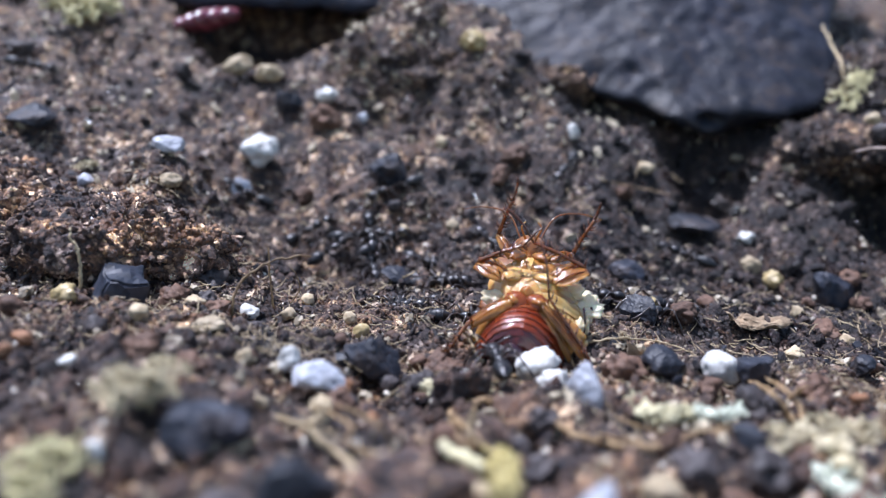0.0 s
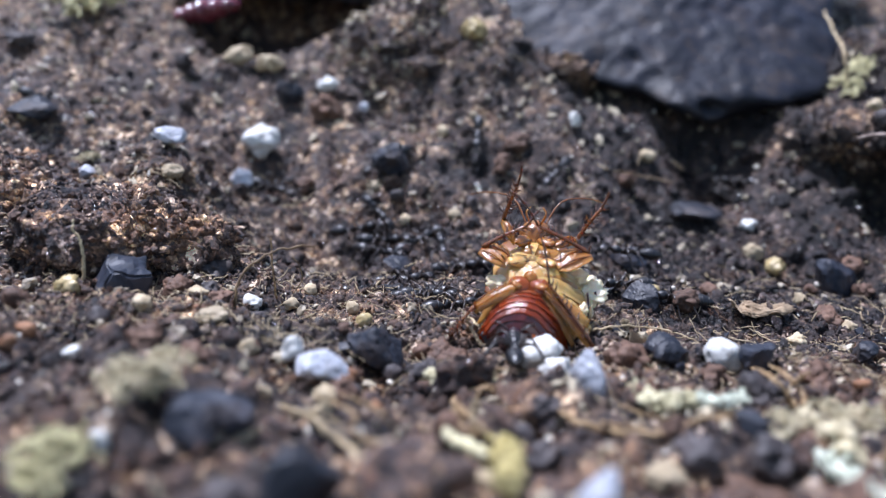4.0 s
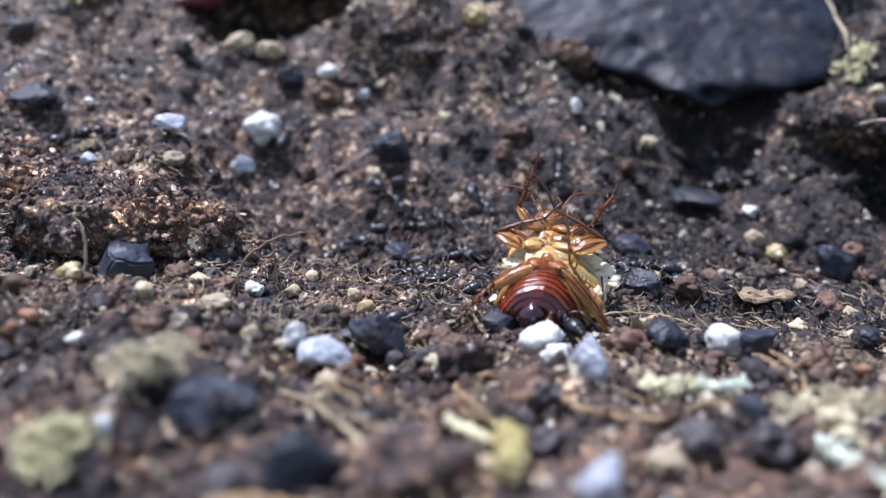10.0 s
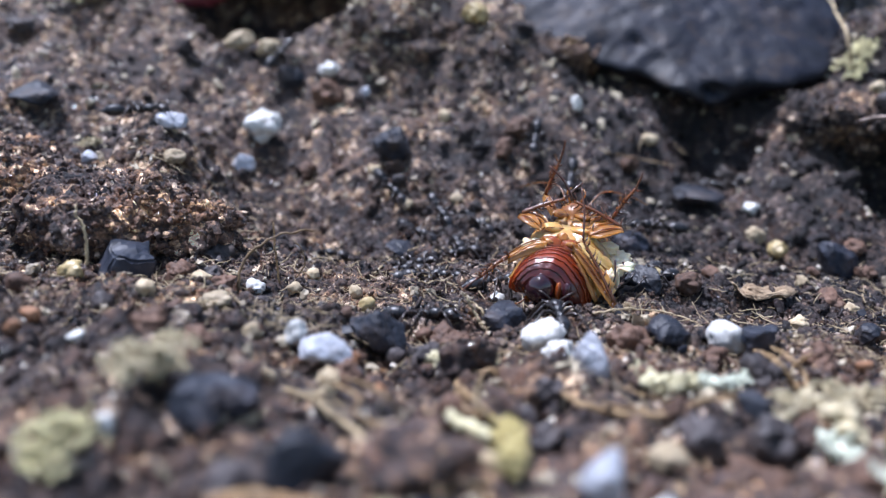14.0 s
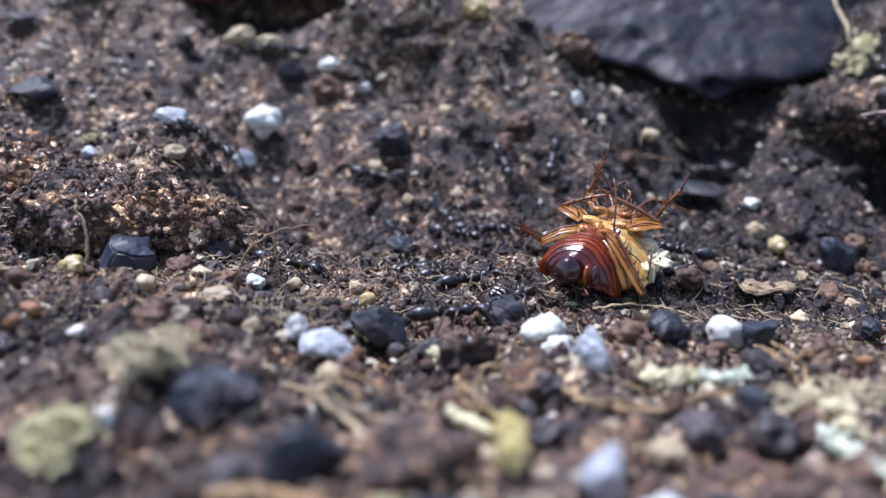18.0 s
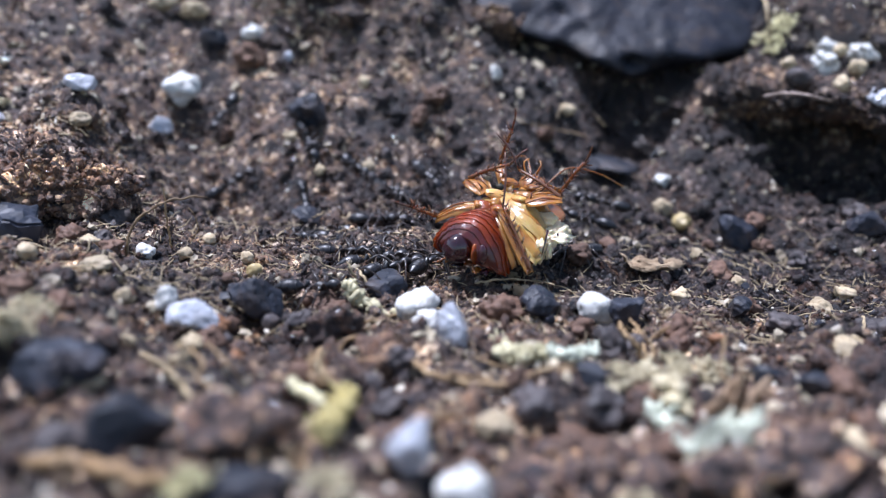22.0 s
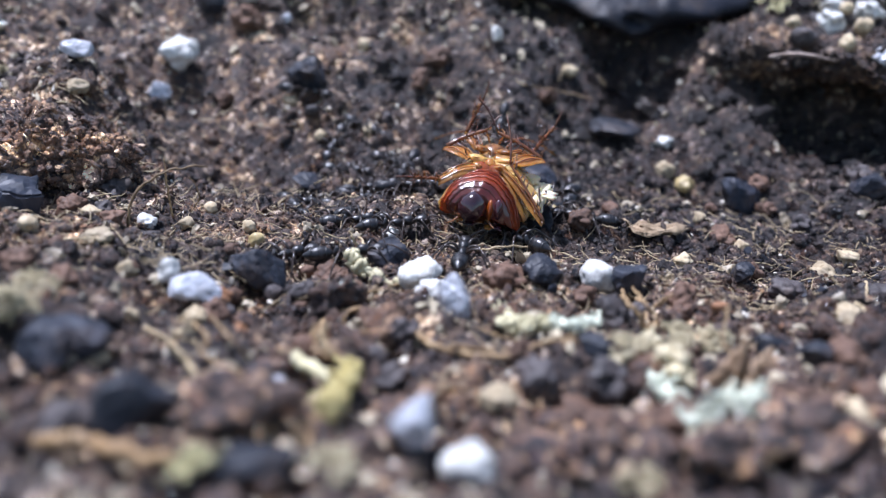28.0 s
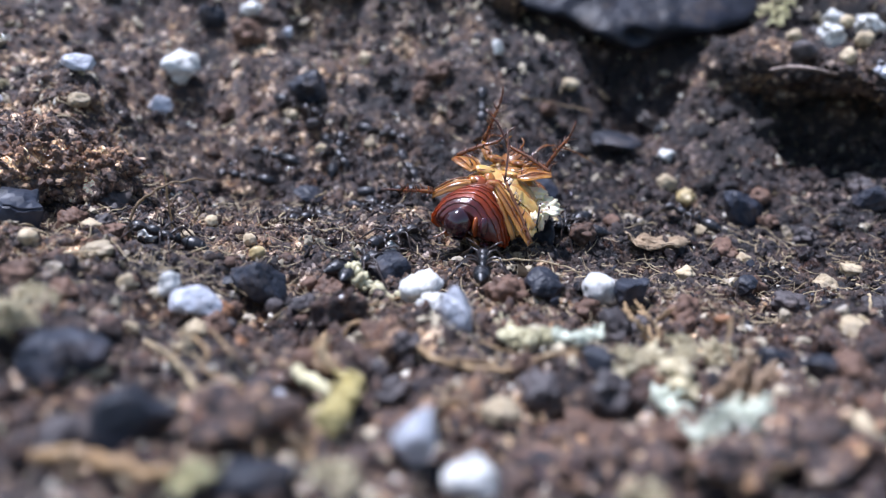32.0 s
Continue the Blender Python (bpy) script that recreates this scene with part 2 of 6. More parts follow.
M_BEIGE = grainy("beige_fibre", (0.42, 0.36, 0.22), (0.7, 0.62, 0.44), 1300, 0.8, 0.3, 0.0002, 0.15, dirt=0.25)
M_STRIP = grainy("yellow_fibre", (0.42, 0.38, 0.22), (0.74, 0.69, 0.47), 1300, 0.7, 0.3, 0.0002, 0.1, dirt=0.4)
M_BARK = grainy("brown_bark", (0.24, 0.15, 0.09), (0.5, 0.36, 0.24), 800, 0.8, 0.3, 0.0003, 0.1, dirt=0.3)
M_BARKTAN = grainy("tan_bark", (0.2, 0.13, 0.075), (0.5, 0.38, 0.25), 900, 0.8, 0.3, 0.0004, 0.1, dirt=0.4)
M_WOOD = grainy("grey_wood", (0.2, 0.15, 0.12), (0.45, 0.36, 0.32), 900, 0.7, 0.3, 0.00012, 0.2)
M_ABDOMEN = cuticle("red_brown_cuticle", (0.23, 0.032, 0.005), (0.06, 0.007, 0.003), 0.2, 0.25, 420, 0.00008, 0.1)
M_RUST = cuticle("rust_cuticle", (0.27, 0.06, 0.01), (0.09, 0.014, 0.004), 0.2, 0.3, 420, 0.00008, 0.15)
M_DEEPRED = cuticle("deep_red_cuticle", (0.1, 0.014, 0.008), (0.03, 0.005, 0.005), 0.2, 0.15, 420, 0.00006, 0.4)
M_STRAWSHELL = cuticle("straw_cuticle", (0.5, 0.24, 0.055), (0.27, 0.095, 0.02), 0.26, 0.35, 420, 0.00006, 0.2)
M_TIP = cuticle("black_brown_cuticle", (0.05, 0.011, 0.016), (0.014, 0.005, 0.008), 0.14, 0.1)
M_AMBER = cuticle("amber_cuticle", (0.4, 0.17, 0.035), (0.16, 0.05, 0.01), 0.24, 0.35, 420, 0.0001, 0.2)
M_IVORY = cuticle("ivory_cuticle", (0.7, 0.44, 0.16), (0.4, 0.19, 0.045), 0.3, 0.4, 380, 0.00008, 0.2)
M_WHITEFLAP = cuticle("cream_wing_pad", (0.88, 0.78, 0.56), (0.7, 0.5, 0.26), 0.4, 0.2, 420, 0.0001, 0.1)
M_HEAD = cuticle("honey_brown_cuticle", (0.3, 0.12, 0.03), (0.1, 0.032, 0.01), 0.28, 0.25, 300, 0.0001, 0.15)
M_LEG = cuticle("brown_leg_cuticle", (0.2, 0.075, 0.022), (0.08, 0.026, 0.01), 0.26, 0.25, 420, 0.00006, 0.3)
M_SPINE = cuticle("dark_spine", (0.1, 0.035, 0.012), (0.05, 0.015, 0.008), 0.3, 0.1)
M_ANT = cuticle("black_ant_shell", (0.016, 0.014, 0.015), (0.006, 0.006, 0.007), 0.36, 0.0, 500, 0.00006, 0.1)
M_ANTLEG = cuticle("dark_ant_leg", (0.05, 0.034, 0.028), (0.016, 0.012, 0.01), 0.3, 0.0, 500, 0.00004, 0.1)
M_MAROON = cuticle("maroon_cuticle", (0.2, 0.04, 0.06), (0.07, 0.012, 0.022), 0.24, 0.2)


# ---- building blocks ----
def link_mesh(name, verts, faces, mat, parent=None, smooth=True, label=""):
    """One mesh object from centimetre vertices."""
    me = bpy.data.meshes.new(name)
    me.from_pydata((np.asarray(verts, float) * U).tolist(), [], faces if isinstance(faces, list) else np.asarray(faces).tolist())
    me.materials.append(mat)
    me.polygons.foreach_set("use_smooth", np.full(len(me.polygons), smooth))
    me.update()
    ob = new(name, me)
    if parent:
        ob.parent = parent
    if label:
        tagged(ob, label)
    return ob


def share(name, ob, parent, m):
    """Another part on the same mesh."""
    o = new(name, ob.data)
    o.parent = parent
    o.matrix_basis = m
    return o


def ico(level):
    bm = bmesh.new()
    bmesh.ops.create_icosphere(bm, subdivisions=level, radius=1)
    v = np.array([x.co[:] for x in bm.verts])
    f = np.array([[x.index for x in p.verts] for p in bm.faces])
    bm.free()
    return v, f


ICO = {k: ico(k) for k in (1, 2, 3, 4, 5)}


def lattice(seed):
    return np.random.RandomState(seed).rand(64, 64, 64)


LAT = lattice(7)


def value_noise(p):
    """Smooth noise, -1 to 1, of points of any shape (..., 3)."""
    p = np.asarray(p, float)
    i = np.floor(p).astype(int)
    f = p - i
    f = f * f * (3 - 2 * f)
    out = 0
    for a in (0, 1):
        for b in (0, 1):
            for c in (0, 1):
                w = (f[..., 0] if a else 1 - f[..., 0]) * (f[..., 1] if b else 1 - f[..., 1]) * (f[..., 2] if c else 1 - f[..., 2])
                out = out + w * LAT[(i[..., 0] + a) % 64, (i[..., 1] + b) % 64, (i[..., 2] + c) % 64]
    return out * 2 - 1


def stone_shape(seed, level=3, angular=0.6, rough=0.06, planes=14):
    """Unit-sized stone: facets of random planes blended with a noisy round."""
    rng = np.random.RandomState(seed)
    v, f = ICO[level]
    n = rng.randn(planes, 3)
    n /= np.linalg.norm(n, axis=1)[:, None]
    d = rng.uniform(0.62, 1.0, planes)
    dots = v @ n.T
    r = np.where(dots > 0.05, d / np.maximum(dots, 0.05), 9).min(1)
    r = np.minimum(r, 1.25)
    r = angular * r + (1 - angular)
    o = rng.rand(3) * 40
    r = r * (1 + rough * 2 * value_noise(v * 1.7 + o) + rough * value_noise(v * 4 + o) + rough * 0.6 * value_noise(v * 9 + o))
    return v * r[:, None], f


def lump_shape(seed, level=4):
    """A crumbly clump: knobs on knobs."""
    v, f = ICO[level]
    o = np.random.RandomState(seed).rand(3) * 50
    r = 0.7 + 0.5 * value_noise(v * 1.4 + o) + 0.42 * abs(value_noise(v * 3.1 + o)) + 0.32 * abs(value_noise(v * 6.5 + o)) + 0.16 * value_noise(v * 13 + o)
    return v * r[:, None], f


def tube(points, radii, seg=6, flat=1.0):
    """A bent round rod through points, closed at both ends."""
    p = np.asarray(points, float)
    r = np.broadcast_to(np.asarray(radii, float), (len(p),))
    t = np.gradient(p, axis=0)
    t /= np.linalg.norm(t, axis=1)[:, None] + 1e-9
    ref = np.array([0.31, 0.17, 0.93])
    a = np.cross(t, ref)
    a /= np.linalg.norm(a, axis=1)[:, None] + 1e-9
    b = np.cross(t, a)
    ang = np.arange(seg) * 2 * np.pi / seg
    v = p[:, None] + r[:, None, None] * (np.cos(ang)[None, :, None] * a[:, None] + flat * np.sin(ang)[None, :, None] * b[:, None])
    v = v.reshape(-1, 3)
    f = []
    for i in range(len(p) - 1):
        for k in range(seg):
            f.append((i * seg + k, i * seg + (k + 1) % seg, (i + 1) * seg + (k + 1) % seg, (i + 1) * seg + k))
    f.append(tuple(range(seg))[::-1])
    f.append(tuple((len(p) - 1) * seg + k for k in range(seg)))
    return v, f


def smooth_line(points, n=14):
    """A Catmull-Rom line through a few points."""
    p = np.asarray(points, float)
    q = np.vstack([2 * p[0] - p[1], p, 2 * p[-1] - p[-2]])
    out = []
    m = len(p) - 1
    for s in np.linspace(0, m, n):
        i = min(int(s), m - 1)
        u = s - i
        a, b, c, d = q[i:i + 4]
        out.append(0.5 * (2 * b + (c - a) * u + (2 * a - 5 * b + 4 * c - d) * u * u + (3 * b - a - 3 * c + d) * u ** 3))
    return np.array(out)


def loft(rings, seg=20, power=2.0):
    """Closed body along y. rings: (y, x, z, half width, half height)."""
    ang = np.arange(seg) * 2 * np.pi / seg
    c, s = np.cos(ang), np.sin(ang)
    c, s = np.sign(c) * abs(c) ** (2 / power), np.sign(s) * abs(s) ** (2 / power)
    v, f = [], []
    for y, x, z, w, h in rings:
        v += [(x + w * a, y, z + h * b) for a, b in zip(c, s)]
    for i in range(len(rings) - 1):
        for k in range(seg):
            f.append((i * seg + k, i * seg + (k + 1) % seg, (i + 1) * seg + (k + 1) % seg, (i + 1) * seg + k))
    f.append(tuple(range(seg))[::-1])
    f.append(tuple((len(rings) - 1) * seg + k for k in range(seg)))
    return np.array(v), f


def egg(y0, y1, z, w, h, n=9, x=0.0, lean=0.0, fat=0.5):
    """Rings of an egg from y0 to y1, widest at the part fat of its length."""
    rings = []
    for k in range(n):
        u = (1 - math.cos(math.pi * k / (n - 1))) / 2
        s = u ** (math.log(0.5) / math.log(fat))
        r = max(math.sin(math.pi * s), 0.06)
        rings.append((y0 + (y1 - y0) * u, x, z + lean * (u - 0.5), w * r ** 0.8, h * r ** 0.8))
    return rings


def join(pieces):
    """Several (verts, faces) as one."""
    vs, fs, at = [], [], 0
    for v, f in pieces:
        v = np.asarray(v)
        vs.append(v)
        fs += [tuple(int(i) + at for i in p) for p in f]
        at += len(v)
    return np.vstack(vs), fs


# ---- ground: a hollow in damp soil, rising to a bank behind ----
BASE = 0.65
MOUNDS = [(-3.2, 1.9, 1.3, -0.52), (-2.6, 0.9, 0.7, 0.16), (-5, 2.5, 2, -0.08), (-4.5, 6.5, 2.2, 0.7), (-2.2, 4.6, 1.5, -0.2), (-0.8, 5.2, 1.3, 0.62), (0.8, 4.9, 1.4, -0.02), (2.4, 6, 2, -0.24), (5.6, 6.2, 2.2, 0.93), (4.9, 3.2, 1.1, -0.14), (6.5, 3, 1.8, -0.13), (3.2, 2.7, 1.1, -0.33), (0.6, 0.9, 1.5, -0.43), (-1.2, 2.4, 1.3, -0.84), (1.3, 2.6, 1.2, -0.14), (3.6, 0.6, 1.6, -0.64), (-2.6, -2.6, 1.8, -0.38), (0, -2.9, 1.6, -0.15), (2.2, -2.6, 1.4, -0.13), (-0.8, -0.8, 1.2, -0.06), (1.2, -1.2, 1.0, -0.17), (4.6, -3, 2, -0.15), (0, 9, 3, 1.15), (-4, -0.6, 1.6, -0.16)]
HUMPS = [(-1.56, -2.29, 0.6, 0.23), (3.68, 2.17, 0.6, -0.14), (2.56, 3.51, 0.6, -0.43), (-2.2, 3.1, 0.6, -0.33), (1.23, 3.91, 0.6, 0.12), (-0.7, 0, 0.6, -0.2), (-0.86, 4.6, 0.5, -0.54), (0.6, 4.0, 0.5, -0.04), (-2.8, 2.3, 0.6, 1.03), (1.0, -1.8, 0.6, -0.19), (4.1, 1.7, 0.7, 0.02), (0.56, -2.54, 0.6, -0.16), (-2.3, 3.9, 0.5, 0.01), (1.9, -0.4, 0.6, 0.1), (0.9, -1.6, 0.5, 0.33), (-0.9, -1.3, 0.5, -0.09), (2.5, -1.5, 0.6, -0.0), (0.2, -3.1, 0.6, 0.24), (3.2, -0.8, 0.6, 0.11), (-0.7, 3.2, 0.5, 0.3)]
CLODS = [(-2.65, 1.15, 0.6, 0.1), (-4.0, 1.5, 0.8, 0.15), (5.6, 5.0, 1.1, 0.6), (7.1, 4.9, 1.2, 0.6), (0.0, 5.6, 1.15, 0.4), (-1.0, 5.3, 0.5, 0.25), (-2.6, 6.4, 1.0, -0.8), (-1.6, 6.5, 0.7, -0.6), (2.9, 4.35, 0.55, -0.45), (2.05, 3.55, 0.3, -0.2), (5.3, 3.5, 0.95, -0.7), (7.0, 3.4, 1.1, -0.7)]


def ground_z(x, y, fine=True):
    x, y = np.asarray(x, float), np.asarray(y, float)
    z = np.full(np.broadcast(x, y).shape, BASE)
    for a, b, r, h in MOUNDS + HUMPS:
        z = z + h * np.exp(-((x - a) ** 2 + (y - b) ** 2) / (2 * r * r))
    for a, b, r, h in CLODS:
        d = np.sqrt((x - a) ** 2 + (y - b) ** 2) / r
        z = z + h / (1 + np.exp(np.clip((d - 1) * 8, -40, 40)))
    z = z + 0.5 * np.clip(y - 6.6, 0, 9) + 0.12 * np.clip(-x - 3.5, 0, 9)
    if fine:
        p = np.stack(np.broadcast_arrays(x, y, 0 * x + 3.3), -1)
        z = z + 0.12 * value_noise(p * 0.9) + 0.11 * value_noise(p * 2.1 + 9) + 0.07 * value_noise(p * 4.7 + 5)
        z = z + 0.07 * abs(value_noise(p * 9 + 2)) + 0.028 * value_noise(p * 19 + 7)
        z = z + 0.035 * abs(value_noise(p * 16 + 31)) + 0.012 * value_noise(p * 34 + 3)
    return z


def spread(lo, hi, step, far):
    core = np.arange(lo, hi, step)
    out = np.cumsum(np.concatenate([np.full(75, step * 2), step * 2 * 1.6 ** np.arange(1, 40)]))
    out = out[out < far]
    return np.concatenate([lo - out[::-1], core, core[-1] + out])


def ground():
    xs, ys = spread(-3.2, 4.4, 0.025, 60), spread(-3.7, 3.2, 0.021, 60)
    gx, gy = np.meshgrid(xs, ys)
    v = np.stack([gx, gy, ground_z(gx, gy)], -1).reshape(-1, 3)
    # tiny sideways shuffle, so that crumbs overhang
    v[:, :2] += 0.018 * np.stack([value_noise(v * 13), value_noise(v * 13 + 20)], -1)
    n, k = len(xs), len(ys)
    i = (np.arange(k - 1)[:, None] * n + np.arange(n - 1)).reshape(-1)
    f = np.stack([i, i + 1, i + n + 1, i + n], 1)
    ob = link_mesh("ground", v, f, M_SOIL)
    return tagged(ob, "dark damp crumbly soil sheet rising to a bank", "soil", kind="structure")


def in_view(x, y):
    return abs(x - 0.3) < 0.5 * (y + 6.4) + 0.7


def scattered(rng, count, y0=-4.4, y1=10.0):
    """Random ground places in the part of the soil that the shot covers, denser in front."""
    got = np.zeros((0, 2))
    while len(got) < count:
        y = y0 + (y1 - y0) * rng.rand(count * 2) ** 1.5
        x = rng.uniform(-7, 8.4, count * 2)
        # a fifth of them on the steep flanks of the clods
        k = count // 4
        rim = np.array(CLODS[:6])[rng.randint(0, 6, k)]
        a = rng.uniform(math.pi * 0.9, math.pi * 2.1, k)
        d = rim[:, 2] * rng.uniform(0.7, 1.35, k)
        x, y = np.concatenate([x[:count], rim[:, 0] + d * np.cos(a)]), np.concatenate([y[:count], rim[:, 1] + d * np.sin(a)])
        keep = in_view(x, y) & (y >= y0) & (y <= y1)
        got = np.vstack([got, np.stack([x, y], 1)[keep]])
    rng.shuffle(got)
    return got[:count]


def turns(rng, n):
    q = rng.randn(n, 4)
    q /= np.linalg.norm(q, axis=1)[:, None]
    w, x, y, z = q.T
    return np.stack([1 - 2 * (y * y + z * z), 2 * (x * y - w * z), 2 * (x * z + w * y), 2 * (x * y + w * z), 1 - 2 * (x * x + z * z),
                     2 * (y * z - w * x), 2 * (x * z - w * y), 2 * (y * z + w * x), 1 - 2 * (x * x + y * y)], 1).reshape(n, 3, 3)


# places where larger things lie open on the soil
CLEAR = [(-2.44, -0.19, 0.2), (-0.84, -1.45, 0.2), (0.76, -1.45, 0.2), (-0.47, -1.89, 0.2), (0.80, -3.24, 0.2), (-1.03, -1.27, 0.2), (-0.70, -0.15, 0.2), (2.00, -0.76, 0.2), (-2.10, -0.07, 0.2), (-2.75, -0.43, 0.2), (-0.55, -0.79, 0.2), (0.16, -2.45, 0.2), (0.55, -3.15, 0.2), (1.78, -0.66, 0.2), (0.43, -0.83, 0.2), (1.88, -2.74, 0.2), (2.20, -2.65, 0.2), (1.11, -1.70, 0.2), (1.44, -1.85, 0.2), (-0.76, -3.27, 0.2), (-0.71, -2.28, 0.2), (-0.40, -2.83, 0.2), (-0.01, -1.56, 0.2), (2.26, -2.23, 0.2)]


def crumbs(name, label, seed, count, small, big, level, mat, sink=0.25, ys=(-4.4, 10.0), lumpy=False, east=-99):
    """Thousands of loose crumbs as one mesh."""
    rng = np.random.RandomState(seed)
    xy = scattered(rng, count, *ys)
    xy = xy[xy[:, 0] > east]
    if lumpy:
        for x, y, r in CLEAR:
            xy = xy[(xy[:, 0] - x) ** 2 + np.maximum(abs(xy[:, 1] - y + 0.12) - 0.1, 0) ** 2 > r * r]
    count = len(xy)
    size = small * (big / small) ** (rng.rand(count) ** 2.4)
    kinds = [lump_shape(seed * 50 + k, level) if lumpy else stone_shape(seed * 50 + k, level, 0.6, 0.3, 7) for k in range(12)]
    pick = rng.randint(0, 12, count)
    T = turns(rng, count) * (size[:, None, None] * rng.uniform(0.4, 1.4, (count, 1, 3)))
    centre = np.column_stack([xy, ground_z(xy[:, 0], xy[:, 1]) + size * (0.5 - sink)])
    vs, fs, at = [], [], 0
    for k, (v, f) in enumerate(kinds):
        sel = np.where(pick == k)[0]
        w = np.einsum("nij,vj->nvi", T[sel], v) + centre[sel][:, None]
        vs.append(w.reshape(-1, 3))
        fs.append((f[None] + (at + np.arange(len(sel)) * len(v))[:, None, None]).reshape(-1, 3))
        at += len(sel) * len(v)
    ob = link_mesh(name, np.vstack(vs), np.vstack(fs), mat, smooth=lumpy)
    return tagged(ob, label, "soil", kind="stuff")


ground()
crumbs("soil_crumbs", "loose dark brown and tan crumbs lying on soil", 3, 3600, 0.022, 0.075, 2, M_CRUMB, 0.35, lumpy=True)
crumbs("soil_lumps", "rough dry brown and tan soil lumps crowding the rim", 5, 800, 0.035, 0.13, 3, M_DRYLUMP, 0.6, (-4.4, -0.9), True)
crumbs("soil_lumps", "crumbly mixed soil lumps on the bank", 6, 900, 0.035, 0.13, 3, M_LUMP, 0.5, (1.6, 9.0), True)
crumbs("soil_lumps", "blackish soil lumps, tone darkened for the shaded slope", 7, 260, 0.04, 0.14, 3, M_SHADELUMP, 0.45, (1.8, 5.0), True, 1.6)
crumbs("fine_soil_grains", "fine mixed brown grains strewn over soil", 4, 14000, 0.012, 0.034, 1, M_CRUMB, 0.15)
crumbs("fine_soil_grains", "fine crumbly soil round the prey", 14, 24000, 0.007, 0.024, 1, M_DRYCRUMB, 0.1, (-1.4, 3.0))
crumbs("soil_crumbs", "small crumbs packed round the prey", 15, 1900, 0.02, 0.05, 2, M_CRUMB, 0.25, (-1.6, 3.0), True)
crumbs("pale_grit", "tiny pale tan and white grit grains on soil", 12, 2600, 0.008, 0.032, 1, M_PALEGRIT, 0.1)
crumbs("pale_grit", "pale tan grit grains on the rim", 16, 1000, 0.012, 0.045, 2, M_TANGRIT, 0.1, (-4.4, 0.4))
crumbs("pale_grit", "scattered tan grit on the bank", 17, 1100, 0.018, 0.06, 2, M_TANGRIT, 0.15, (1.4, 9.0))
crumbs("black_grit", "tiny glossy black charcoal grit on soil", 13, 700, 0.014, 0.045, 1, M_BLACK, 0.2)


def fibres(name, label, seed, count, mat, longest, ys=(-4.4, 10.0)):
    """Short dry plant fibres strewn over the soil, as one mesh."""
    rng = np.random.RandomState(seed)
    xy = scattered(rng, count, *ys)
    ln = longest * (0.2 + 0.8 * rng.rand(count) ** 2)
    az = rng.rand(count) * 2 * np.pi
    bend = rng.uniform(-0.8, 0.8, count)
    rise = rng.uniform(-0.1, 0.5, count)
    u = np.linspace(-0.5, 0.5, 6)
    a = az[:, None] + bend[:, None] * u
    step = ln[:, None] / 6
    x = xy[:, :1] + np.cumsum(np.cos(a) * step, 1)
    y = xy[:, 1:] + np.cumsum(np.sin(a) * step, 1)
    z = ground_z(xy[:, :1], xy[:, 1:]) * 0.5 + ground_z(x, y) * 0.5 + 0.015 + rise[:, None] * ln[:, None] * (u + 0.5) ** 2 * 0.5
    r = (0.0025 + 0.004 * rng.rand(count))[:, None] * (1.2 - abs(u) * 1.4)
    nx, ny = -np.sin(a), np.cos(a)
    c = np.stack([x, y, z], -1)
    rings = [c + r[..., None] * np.stack([nx * p, ny * p, np.full_like(nx, q)], -1) for p, q in ((1, -0.5), (-1, -0.5), (0, 1))]
    v = np.stack(rings, 2).reshape(-1, 3)
    f = []
    for k in range(5):
        for m in range(3):
            f.append((k * 3 + m, k * 3 + (m + 1) % 3, k * 3 + 3 + (m + 1) % 3, k * 3 + 3 + m))
    f = (np.array(f)[None] + (np.arange(count) * 18)[:, None, None]).reshape(-1, 4)
    return tagged(link_mesh(name, v, f, mat), label, "plant fibre", kind="stuff")


fibres("pale_fibres", "short dry straw-coloured plant fibres strewn over soil", 8, 1200, M_STRAW, 0.42)
fibres("pale_fibres", "dry tan fibre scraps on the soil round the prey", 18, 2000, M_STRAW, 0.34, (-0.9, 2.0))
fibres("dark_fibres", "short dark rootlets tangled in the soil", 9, 300, M_HUMUS, 0.36)


def rest(x, y, lift=0.0):
    return float(ground_z(x, y)) + lift


def stone(name, label, x, y, w, d, h, mat, seed, angular=0.6, rz=0, level=3, rough=0.06, tilt=0, lift=0.0, category="pebble", group=""):
    """A stone of that full size in centimetres, bedded in the soil at x, y."""
    v, f = stone_shape(seed, level, angular, rough, 9 if angular > 0.8 else 14)
    v = v * (w / 2, d / 2, h / 2)
    ob = link_mesh(name, v, f, mat, smooth=angular < 0.8)
    ob.matrix_basis = pose(x * U, y * U, (rest(x, y) + h * 0.27 + lift) * U, tilt, tilt * 0.5, rz)
    return tagged(ob, label, category, group)


